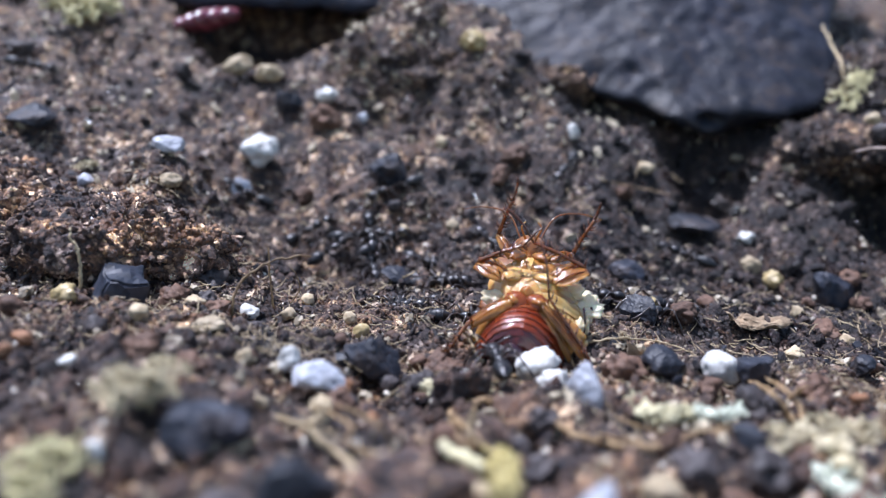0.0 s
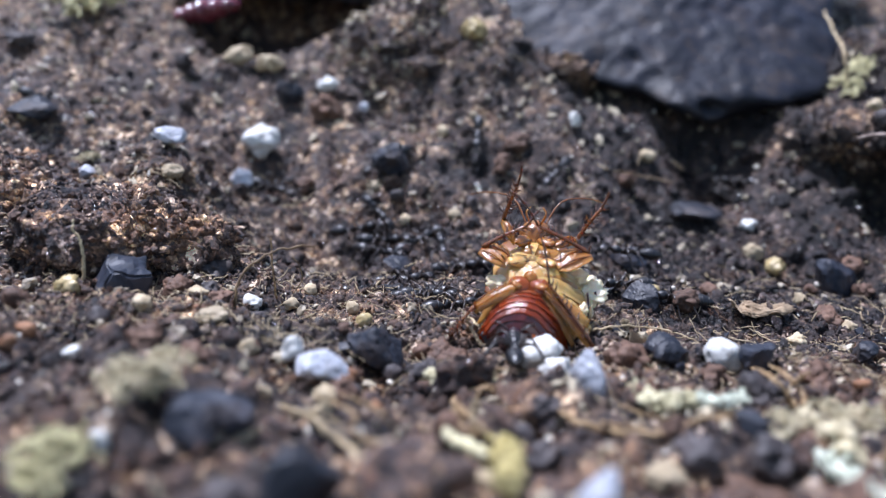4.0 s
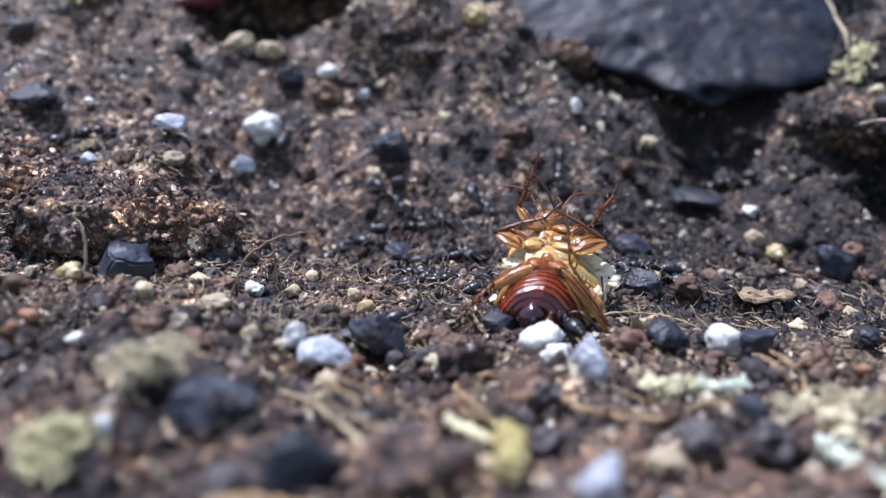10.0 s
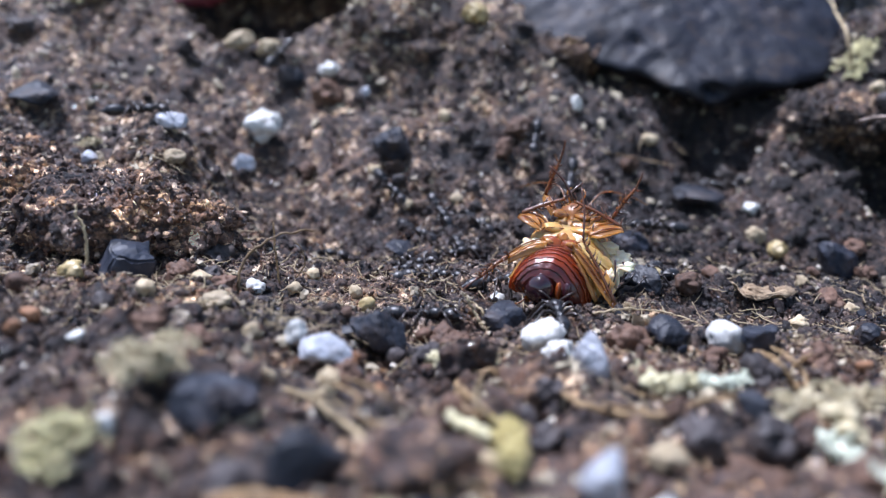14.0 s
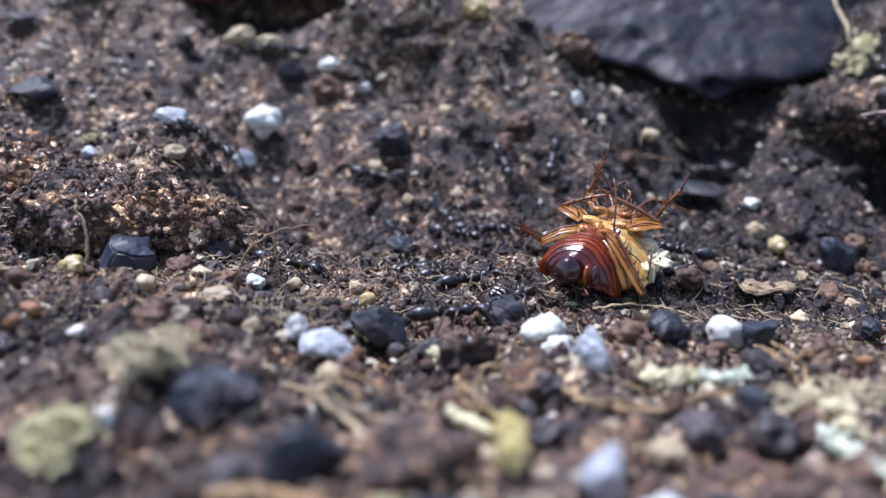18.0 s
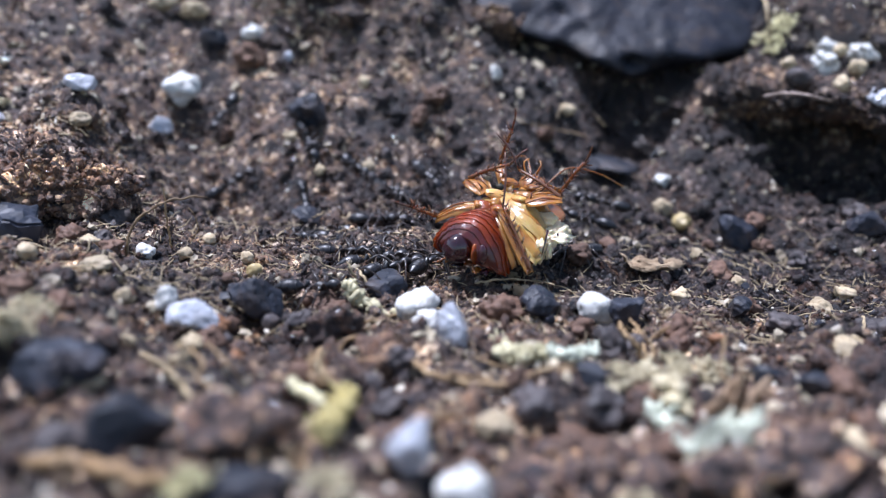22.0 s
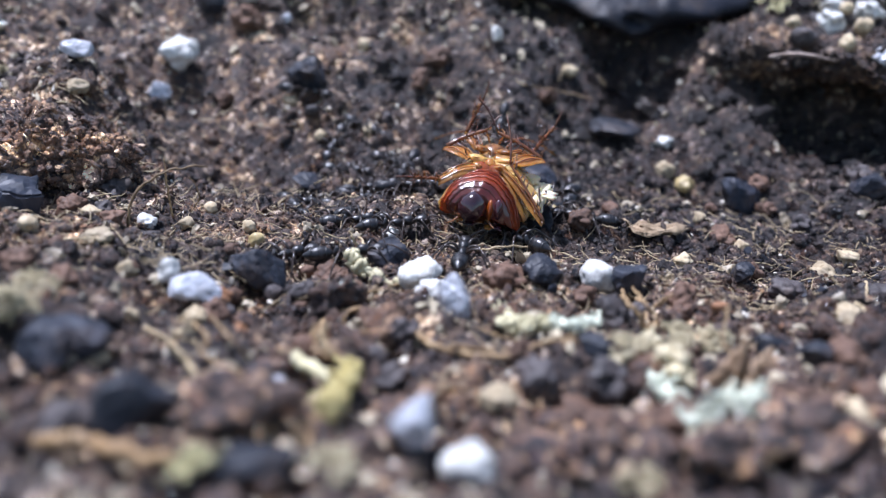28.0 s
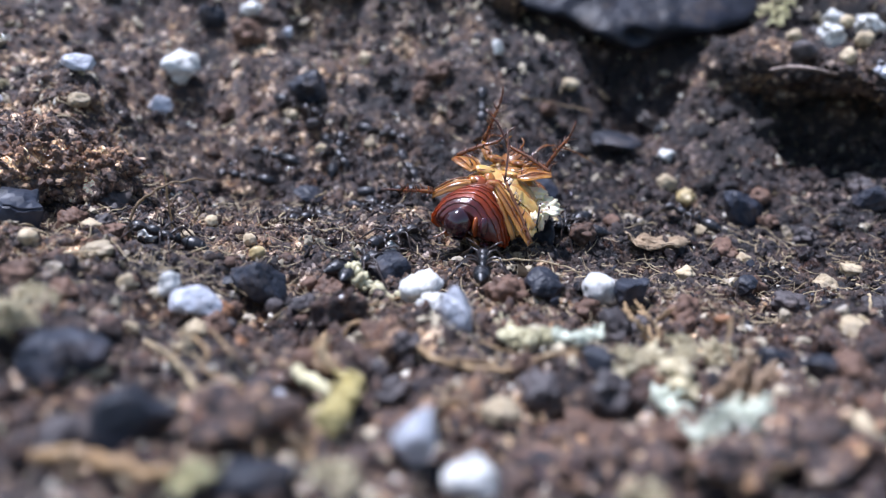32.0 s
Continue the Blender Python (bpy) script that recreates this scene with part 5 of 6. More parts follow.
tuft("plant_scrap", "dull beige moss on the soil rim", 1.54, -3.07, 0.131, M_BEIGE, 27, "plant scrap", 0.6, 0.02)
tuft("plant_scrap", "pale beige plant scrap on crumbs", -1.51, -2.13, 0.129, M_BEIGE, 28, "plant scrap", 0.6, 0.05)
tuft("plant_scrap", "tiny pale fibre tuft on clod", -3.61, 2.29, 0.117, M_BEIGE, 17, "plant scrap", 0.6, 0.00)
chip("bark_fibre", "flat frayed tan bark strip on soil", 2.51, 0.84, 0.52, 0.22, 0.07, M_BARKTAN, (6, 2, 8), 35, "bark", 0.05)
chip("leaf_fragment", "curled dark leaf fragment with yellow edge", 3.21, 4.11, 0.5, 0.2, 0.03, M_HUMUS, (30, 12, -25), 33, "leaf", 0.06)
chip("leaf_fragment", "flat shiny black leaf fragment on soil", -0.55, 1.75, 0.2, 0.16, 0.03, M_BLACK, (10, 4, 15), 34, "leaf", 0.02)
STRIP = strip("moss_strip", "pale yellow frayed moss strip lying on soil", M_STRIP)
STRIP_A = pose(0.17 * U, -0.99 * U, 0.05 * U, 0, 4, 4)
STRIP_MID = pose(0.19 * U, -0.77 * U, 0.12 * U, 10, 25, -12)
STRIP_B = pose(0.34 * U, -0.6 * U, -0.01 * U, 15, 26, -20)


# ---- the dead cockroach, on its back ----
def limb(a, b, r0, r1, r2, n=9, flat=1.0, sag=0.0):
    u = np.linspace(0, 1, n)
    p = a + (b - a) * u[:, None] + np.outer(np.sin(u * np.pi), (0, 0, sag))
    r = np.where(u < 0.45, r0 + (r1 - r0) * np.sin(u / 0.45 * np.pi / 2), r2 + (r1 - r2) * np.cos((u - 0.45) / 0.55 * np.pi / 2))
    return tube(p, r, 12, flat)


def blade(a, e, width, arch=0.4, sag=0.03, thick=0.008, n=14, m=7, seed=0):
    """A thin curved leaf of skin from a to e, arched across its width."""
    a, e = np.asarray(a, float), np.asarray(e, float)
    side = np.cross(e - a, (0, 0, 1))
    side = side / np.linalg.norm(side)
    u, w = np.meshgrid(np.linspace(0, 1, n), np.linspace(-1, 1, m), indexing="ij")
    half = width * (0.45 + 0.55 * np.sin(np.pi * (0.12 + 0.8 * u)))
    p = a + (e - a) * u[..., None] + side * (half * w)[..., None]
    p[..., 2] += sag * np.sin(np.pi * u) - arch * width * w ** 2
    p = p + 0.1 * width * np.stack([value_noise(p * 18 + seed + k * 7) for k in range(3)], -1)
    low = p - np.array([0, 0, thick]) * (1 - 0.8 * abs(w[..., None]))
    v = np.concatenate([p.reshape(-1, 3), low.reshape(-1, 3)])
    f, k = [], n * m
    for i in range(n - 1):
        for j in range(m - 1):
            q = i * m + j
            f += [(q, q + 1, q + m + 1, q + m), (k + q, k + q + m, k + q + m + 1, k + q + 1)]
        for q in (i * m, i * m + m - 1):
            f.append((q, q + m, k + q + m, k + q))
    for i in (0, (n - 1) * m):
        for j in range(m - 1):
            f.append((i + j, i + j + 1, k + i + j + 1, k + i + j))
    return v, f


def cockroach():
    """Head towards +y, belly up, its back on z = 0."""
    root = new("cockroach")
    tagged(root, "dead reddish-brown cockroach nymph lying on its back", "insect")
    # telescoped belly plates that close round the tip: y, centre x, centre z, half width, half height
    edges = [(-0.02, 0.0, 0.25, 0.16, 0.12), (-0.07, 0.0, 0.262, 0.215, 0.138), (-0.115, 0.0, 0.272, 0.262, 0.15), (-0.16, -0.003, 0.28, 0.298, 0.158), (-0.205, -0.008, 0.287, 0.32, 0.163),
             (-0.25, -0.014, 0.29, 0.33, 0.162), (-0.295, -0.023, 0.29, 0.32, 0.154), (-0.34, -0.034, 0.287, 0.288, 0.14), (-0.38, -0.048, 0.28, 0.238, 0.12), (-0.415, -0.062, 0.272, 0.172, 0.096)]
    tones = (M_AMBER, M_RUST, M_RUST, M_ABDOMEN, M_ABDOMEN, M_ABDOMEN, M_ABDOMEN, M_DEEPRED, M_DEEPRED)
    for k in range(len(edges) - 1):
        p, q = np.array(edges[k]), np.array(edges[k + 1])
        rings = []
        for u, lip in ((-0.4, 0.94), (0.0, 0.968), (0.3, 0.985), (0.6, 1.0), (0.85, 1.014), (1.0, 1.021), (1.06, 1.01), (1.08, 0.955)):
            y, x, z, w, h = p + (q - p) * u
            rings.append((y, x, z, w * lip, h * lip))
        v, f = loft(rings, 72, 2.0)
        # flanks sweep back, shallow creases that run lengthwise
        bow = ((v[:, 0] - q[1]) / 0.34) ** 2
        v[:, 1] -= 0.1 * bow
        v[:, 2] -= np.where(v[:, 0] > q[1], 0.17, 0.06) * bow
        o = np.array([2.7, 1.1, 5.0 + 0.2 * k])
        away = np.column_stack([v[:, 0] - q[1], 0 * v[:, 0], v[:, 2] - q[2]])
        angle = np.arctan2(away[:, 2] / 0.18, away[:, 0] / 0.32)
        v = v + away * (0.05 * value_noise(v * 7 + o) + 0.02 * value_noise(v * 24 + o) + 0.016 * np.sin(angle * 21 + k * 0.3))[:, None]
        # hollow underside
        floor = q[2] - 0.03 - 0.15 * ((v[:, 0] - q[1]) / 0.34) ** 2
        v[:, 2] = np.where(v[:, 2] < floor, floor + (v[:, 2] - floor) * 0.4, v[:, 2])
        v[:, 1] += 0.014 * value_noise(v * 12 + o)
        link_mesh("belly_plate", v, f, tones[k], root)
    v, f = loft(egg(-0.55, -0.33, 0.28, 0.115, 0.108, 11, x=-0.09, fat=0.45), 30)
    v = v + 0.01 * np.stack([value_noise(v * 14 + q) for q in (1, 5, 9)], -1)
    link_mesh("tip_plate", v, f, M_TIP, root, label="nearly black oval tip plate")
    for x, w, h, mat in ((0.055, 0.03, 0.085, M_RUST), (-0.22, 0.03, 0.06, M_RUST), (0.12, 0.045, 0.09, M_TIP)):
        v, f = loft(egg(-0.49 + abs(x) * 0.2, -0.36, 0.255, w, h, 8, x=x), 16)
        link_mesh("side_plate", v, f, mat, root)
    for s in (-1, 1):
        v, f = tube(smooth_line([(s * 0.11 - 0.07, -0.45, 0.2), (s * 0.16 - 0.07, -0.5, 0.18), (s * 0.19 - 0.08, -0.52, 0.175)], 8), np.linspace(0.01, 0.003, 8), 8)
        link_mesh("cercus", v, f, M_LEG, root)
    # ragged pale scraps along the lower edge of the belly
    rng = np.random.RandomState(12)
    for k in range(5):
        v, f = lump_shape(70 + k, 3)
        v = v * np.array((0.04, 0.03, 0.016)) * rng.uniform(0.6, 1.2, 3) + (-0.18 + 0.08 * k, -0.43 + rng.normal(0, 0.01), 0.17 - 0.01 * k + rng.normal(0, 0.008))
        link_mesh("torn_scrap", v, f, (M_AMBER, M_TIP, M_LEG)[k % 3], root)
    # glossy swollen hips at the waist
    for at, size, mat in (((-0.075, -0.07, 0.405), (0.1, 0.07, 0.05), M_RUST), ((0.08, -0.08, 0.405), (0.1, 0.07, 0.05), M_RUST), ((0.0, -0.0, 0.41), (0.06, 0.05, 0.05), M_AMBER)):
        v, f = stone_shape(8, 3, 0.1, 0.08)
        link_mesh("hip", v * size + at, f, mat, root)
    # thin pleats that fan from the waist over the flanks
    for s, mats in ((1, (M_AMBER, M_STRAWSHELL, M_IVORY)), (-1, (M_AMBER, M_STRAWSHELL))):
        for k, mat in enumerate(mats):
            u = (k + 1) / (len(mats) + 1)
            a = np.array((s * (0.04 + 0.1 * u), -0.15 + 0.08 * u, 0.425 - 0.01 * u))
            e = np.array((s * (0.34 + 0.06 * u), -0.42 + 0.3 * u, 0.2 - 0.03 * u))
            link_mesh("pleat", *blade(a, e, 0.034, 0.5, 0.055, 0.01, seed=k), mat, root)
    # thorax with folded skin, back plates
    v, f = loft(egg(-0.18, 0.62, 0.2, 0.3, 0.165, 16, fat=0.45), 48, 2.3)
    away = np.column_stack([v[:, 0], 0 * v[:, 0], v[:, 2] - 0.2])
    v = v + away * (0.05 * np.sin((v[:, 1] * 2.2 + v[:, 0]) * 30) + 0.1 * value_noise(v * 8))[:, None]
    link_mesh("thorax", v, f, M_IVORY, root, label="pale ivory underside")
    for y0, y1, w, z in ((0.3, 0.82, 0.35, 0.08), (0.05, 0.38, 0.38, 0.065), (-0.18, 0.14, 0.38, 0.06)):
        v, f = loft(egg(y0, y1, z, w, 0.05, 10), 28, 2.6)
        link_mesh("back_plate", v, f, M_LEG, root)
    folds = (M_IVORY, M_STRAWSHELL, M_IVORY, M_AMBER, M_IVORY, M_IVORY, M_STRAWSHELL, M_IVORY, M_IVORY, M_AMBER, M_STRAWSHELL, M_AMBER, M_STRAWSHELL)
    rng = np.random.RandomState(4)
    for k, mat in enumerate(folds):
        u = k / 12
        a = np.array((0.0 + 0.03 * u, -0.06 + 0.42 * u, 0.365)) + rng.normal(0, 0.008, 3)
        e = np.array((0.47 - 0.12 * u, -0.17 + 0.46 * u, 0.2 + 0.06 * u)) + rng.normal(0, 0.015, 3)
        link_mesh("membrane_fold", *blade(a, e, 0.07, 0.4, 0.04 + rng.normal(0, 0.012), 0.012, seed=k * 3), mat, root)
        if k % 3 != 1:
            a, e = a * (-1, 1, 1), e * (-0.52, 1, 1) + rng.normal(0, 0.015, 3)
            link_mesh("membrane_fold", *blade(a, e, 0.07, 0.4, 0.035, 0.012, seed=k * 3 + 1), mat, root)
    head = link_mesh("head", *loft(egg(0.5, 0.8, 0.24, 0.135, 0.1, 12, lean=-0.08), 24), M_HEAD, root)
    for s in (-1, 1):
        v, f = stone_shape(5, 2, 0, 0.0)
        link_mesh("eye", v * (0.03, 0.045, 0.045) + (s * 0.12, 0.66, 0.23), f, M_TIP, head)
        v, f = tube(smooth_line([(s * 0.04, 0.6, 0.36), (s * 0.08, 0.64, 0.43), (s * 0.05, 0.68, 0.45)], 8), np.linspace(0.01, 0.005, 8), 7)
        link_mesh("palp", v, f, M_AMBER, head)
        v, f = tube(smooth_line([(s * 0.07, 0.74, 0.22), (s * 0.2, 0.94, 0.3), (s * 0.42, 1.1, 0.22), (s * 0.62, 1.2, 0.1)], 22), np.linspace(0.009, 0.003, 22), 6)
        link_mesh("antenna", v, f, M_LEG, head)
    # torn pale wing pads with dark cracks
    v, f = lump_shape(91, 4)
    v = v * (0.16, 0.15, 0.07) + (0.42, 0.12, 0.2)
    v[:, 0] += 0.02 * value_noise(v * 22)
    flap = link_mesh("wing_pad", v, f, M_WHITEFLAP, root, label="torn cream wing pad")
    for at, size, k in (((0.5, 0.22, 0.19), (0.07, 0.05, 0.045), 92), ((0.41, -0.04, 0.16), (0.04, 0.07, 0.09), 93), ((0.47, 0.02, 0.15), (0.03, 0.06, 0.075), 94), ((0.33, 0.2, 0.27), (0.1, 0.06, 0.035), 95), ((-0.24, 0.06, 0.3), (0.11, 0.06, 0.045), 96)):
        v, f = lump_shape(k, 3)
        link_mesh("torn_scrap", v * size + at, f, M_WHITEFLAP, flap)
    for pts in ([(0.4, -0.1, 0.1), (0.45, -0.085, 0.15), (0.455, -0.04, 0.22), (0.44, 0.05, 0.275)], [(0.5, 0.0, 0.13), (0.53, 0.05, 0.19), (0.5, 0.1, 0.24)]):
        v, f = tube(smooth_line(pts, 14), np.linspace(0.004, 0.009, 14), 7)
        link_mesh("dark_rim", v, f, M_TIP, flap)
    def leg(hip, mid, knee, shin, foot, rf, mat=None, spiny=11):
        a, b, c, d, e = [np.array(p, float) for p in (hip, mid, knee, shin, foot)]
        top = link_mesh("leg", *limb(a, b, 0.035, 0.06, 0.032, 10, 0.5), mat or M_IVORY, root)
        for off in (-0.03, 0.028):
            q = np.cross(b - a, (0, 0, 1))
            q = q / np.linalg.norm(q) * off
            link_mesh("hip_ridge", *limb(a + q + (0, 0, 0.02), b + q * 1.4 + (0, 0, 0.015), 0.004, 0.006, 0.003, 8, 0.7), M_LEG, top)
        link_mesh("femur", *blade(b, c, rf * 1.25, 0.5 if rf < 0.06 else 0.12, 0.02, 0.016, 14, 9, seed=int(rf * 999)), M_AMBER, top)
        for sgn in (-1, 1):
            q = np.cross(c - b, (0, 0, 1))
            q = q / np.linalg.norm(q) * rf * 0.8 * sgn
            link_mesh("femur_ridge", *limb(b + q * 0.7, c + q * 0.5, 0.003, 0.006, 0.004, 9, 1, 0.03), M_LEG if sgn > 0 else M_AMBER, top)
        rng = np.random.RandomState(int(abs(c[0] * 999) + abs(d[1] * 777)))
        thorns = []
        for p0, p1, n, ln in ((c, d, spiny, 1.0), (b, c, 5, 0.6)):
            axis = (p1 - p0) / np.linalg.norm(p1 - p0)
            for u in np.linspace(0.15, 0.97, n):
                q = p0 + (p1 - p0) * u
                for _ in range(2 if ln == 1 else 1):
                    o = np.cross(axis, rng.randn(3))
                    o /= np.linalg.norm(o)
                    start = q + o * (0.012 if ln == 1 else rf * 0.5)
                    thorns.append((ln == 1, tube([q, start + o * 0.022 * ln + axis * 0.012, start + o * 0.05 * ln + axis * 0.04], [0.008, 0.006, 0.0015], 4)))
        # the shin turns about the knee
        v, f = tube(smooth_line([c, (c + d) / 2 + np.array([0, 0, 0.012]), d], 11) - c, np.array([0.016, 0.02, 0.017, 0.015, 0.016, 0.014, 0.015, 0.013, 0.014, 0.012, 0.013]) * 0.9, 8)
        tibia = link_mesh("shin", v, f, M_LEG, root)
        tibia.matrix_basis = pose(*[x * U for x in c])
        v, f = tube(smooth_line([d, (d + e) / 2 + np.array([0.012, 0.01, 0.02]), e], 8) - c, [0.011, 0.008, 0.011, 0.007, 0.01, 0.006, 0.008, 0.004], 6)
        link_mesh("tarsus", v, f, M_SPINE, tibia)
        for on_shin, (v, f) in thorns:
            if on_shin:
                link_mesh("spine", np.asarray(v) - c, f, M_SPINE, tibia)
            else:
                link_mesh("spine", v, f, M_SPINE, top)
        return tibia

    # hind pair spread like a roof over the belly, middle pair folded sideways, front pair raised
    shins = [leg((-0.03, -0.02, 0.37), (-0.12, -0.11, 0.45), (-0.4, -0.24, 0.36), (-0.56, -0.42, 0.25), (-0.66, -0.54, 0.18), 0.05, M_AMBER),
             leg((0.03, -0.02, 0.37), (0.12, -0.13, 0.46), (0.5, -0.36, 0.2), (0.16, -0.1, 0.48), (0.06, 0.16, 0.74), 0.038, M_AMBER),
             leg((-0.04, 0.24, 0.35), (-0.18, 0.16, 0.4), (-0.4, 0.26, 0.42), (-0.06, 0.36, 0.53), (0.06, 0.46, 0.62), 0.08),
             leg((0.04, 0.24, 0.35), (0.18, 0.16, 0.4), (0.44, 0.3, 0.4), (0.02, 0.38, 0.52), (-0.22, 0.46, 0.74), 0.08),
             leg((-0.04, 0.46, 0.34), (-0.14, 0.36, 0.4), (-0.26, 0.54, 0.44), (-0.17, 0.62, 0.68), (-0.15, 0.66, 0.84), 0.036, M_AMBER),
             leg((0.04, 0.46, 0.34), (0.16, 0.38, 0.38), (0.34, 0.5, 0.34), (0.5, 0.6, 0.56), (0.54, 0.64, 0.68), 0.036, M_AMBER)]
    # true size
    size = Matrix.Diagonal((0.95, 1.06, 1.15, 1.0))
    for part in [c for c in root.children_recursive if c.type == "MESH"]:
        part.data.transform(size)
        part.matrix_basis = Matrix.Translation(size @ part.matrix_basis.translation)
    return root, shins


ROACH, SHINS = cockroach()
# seconds, place in centimetres, turn in degrees
ROACH_ROWS = [
    (0, 0.505, 0.113, 0.025, 26.6, -1.1, -4.9),
    (1, 0.503, 0.117, 0.025, 26.6, -1.1, -4.9),
    (2, 0.506, 0.116, 0.028, 27, -1.2, -5.4),
    (3, 0.514, 0.148, 0.031, 27.3, -1.3, -6.1),
    (6, 0.541, 0.211, 0.032, 27.4, -1.4, -6.3),
    (7, 0.534, 0.236, 0.012, 24.7, -0.5, -5.2),
    (8, 0.589, 0.269, 0.024, 25.4, -0.7, -4.4),
    (9, 0.63, 0.288, 0.01, 21.4, 0.3, -6.2),
    (10, 0.631, 0.284, 0.012, 22.3, 0.1, -5.2),
    (11, 0.632, 0.345, 0.012, 22.6, -0, -5.5),
    (12, 0.622, 0.346, -0.01, 20.3, 0.7, -6.1),
    (13, 0.699, 0.452, 0.006, 20.5, 0.4, -7.8),
    (14, 0.789, 0.65, 0.01, 16.7, 1.1, -14),
    (16.5, 0.817, 0.52, 0.034, 10.5, 0.7, -3.8),
    (17, 0.865, 0.476, 0.036, 9.7, 0.6, -11.3),
    (18, 1.051, 0.554, 0.073, 9.3, 0.5, -23.3),
    (19, 1.108, 0.603, 0.07, 10.7, 0.3, -31.1),
    (19.5, 1.106, 0.47, 0.102, 11.2, -0.1, -31.5),
    (20, 1.107, 0.549, 0.089, 8.9, 0.5, -28.4),
    (20.5, 1.08, 0.457, 0.122, 8.5, 0.3, -26.4),
    (21, 1.096, 0.571, 0.102, 10.9, -0, -28.1),
    (21.5, 1.17, 0.424, 0.135, 15.2, -1.1, -30.8),
    (22, 1.146, 0.415, 0.141, 14.3, -1, -29.4),
    (22.5, 1.122, 0.403, 0.146, 13.4, -0.9, -28),
    (23, 1.159, 0.458, 0.153, 15.7, -1.4, -27.7),
    (24, 1.103, 0.547, 0.095, 10.8, 0.1, -23),
    (25, 1.037, 0.742, 0.096, 6.6, 1.2, -5.1),
    (25.5, 1.029, 0.698, 0.077, 4, 1.9, -6.8),
    (27.5, 1.038, 0.656, 0.071, 5.1, 1.7, -4.9),
    (28, 1.034, 0.654, 0.072, 4.9, 1.7, -6.3),
    (29, 1.028, 0.678, 0.072, 6, 1.4, -7.9),
    (30, 1.027, 0.621, 0.071, 7.6, 1.1, -16),
    (31, 1.04, 0.648, 0.066, 8.1, 1, -14.5),
    (32, 1.058, 0.686, 0.075, 11.1, 0.2, -21),
]


# ---- ants ----
def ant_model():
    """A slender shiny black ant, head towards +y, feet on z = 0."""
    root = new("ant")
    tagged(root, "shiny black slender ant walking on the soil", "ant", "ants round the prey")
    zc = 0.105
    head = link_mesh("head", *loft(egg(0.13, 0.275, zc + 0.01, 0.058, 0.045, 9, lean=-0.03, fat=0.55), 16), M_ANT, root)
    for s in (-1, 1):
        v, f = stone_shape(5, 1, 0, 0.0)
        link_mesh("eye", v * (0.011, 0.016, 0.014) + (s * 0.052, 0.215, zc + 0.025), f, M_ANTLEG, head)
        v, f = tube(smooth_line([(s * 0.022, 0.26, zc - 0.005), (s * 0.04, 0.3, zc - 0.01), (s * 0.012, 0.335, zc - 0.012)], 7), np.linspace(0.013, 0.004, 7), 6, 0.6)
        link_mesh("mandible", v, f, M_ANTLEG, head)
        v, f = tube(np.vstack([smooth_line([(s * 0.02, 0.25, zc + 0.02), (s * 0.09, 0.24, zc + 0.08), (s * 0.13, 0.27, zc + 0.09)], 6), smooth_line([(s * 0.135, 0.29, zc + 0.085), (s * 0.14, 0.36, zc + 0.04), (s * 0.11, 0.42, zc - 0.01)], 8)]),
                    [0.007] * 6 + [0.006] * 6 + [0.0075, 0.003], 6)
        link_mesh("antenna", v, f, M_ANTLEG, head)
    v, f = join([loft(egg(0.02, 0.15, zc + 0.012, 0.043, 0.043, 8, fat=0.45), 14), loft(egg(-0.085, 0.06, zc, 0.034, 0.036, 8, fat=0.5), 14)])
    link_mesh("thorax", v, f, M_ANT, root)
    v, f = loft([(-0.135, 0, zc - 0.02, 0.018, 0.016), (-0.115, 0, zc + 0.012, 0.024, 0.042), (-0.1, 0, zc + 0.01, 0.022, 0.038), (-0.075, 0, zc - 0.015, 0.014, 0.014)], 12)
    link_mesh("petiole", v, f, M_ANT, root)
    gaster = link_mesh("gaster", *loft(egg(-0.36, -0.125, zc - 0.005, 0.062, 0.06, 12, lean=0.01, fat=0.52), 18), M_ANT, root)
    for y, w in ((-0.19, 0.0605), (-0.245, 0.063), (-0.3, 0.051)):
        v, f = loft([(y + 0.006, 0, zc - 0.005, w * 0.97, w * 0.94), (y, 0, zc - 0.005, w * 1.01, w * 0.985), (y - 0.006, 0, zc - 0.005, w * 0.97, w * 0.94)], 18)
        link_mesh("gaster_ring", v, f, M_ANT, gaster)
    for s in (-1, 1):
        for y, ky, fy, reach in ((0.09, 0.15, 0.24, 0.2), (0.03, 0.02, -0.02, 0.23), (-0.02, -0.12, -0.24, 0.23)):
            k = np.array((s * reach * 0.5, ky - y, 0.075))
            foot = np.array((s * reach, fy - y, -zc + 0.025))
            ankle = k * 0.32 + foot * 0.68 + np.array((0, 0, 0.012))
            v, f = join([tube(smooth_line([(s * 0.02, 0, 0), k * 0.55 + np.array((0, 0, 0.02)), k], 7), [0.011, 0.012, 0.013, 0.012, 0.01, 0.008, 0.007], 7)])
            lg = link_mesh("leg", v, f, M_ANTLEG, root)
            lg.matrix_basis = pose(0, y * U, (zc - 0.02) * U)
            v, f = tube(smooth_line([k, ankle, foot, foot + np.array((s * 0.035, (fy - ky) * 0.2, -0.004))], 10), np.linspace(0.0085, 0.004, 10), 6)
            link_mesh("shin", v, f, M_ANTLEG, lg)
    return root


ANT = ant_model()
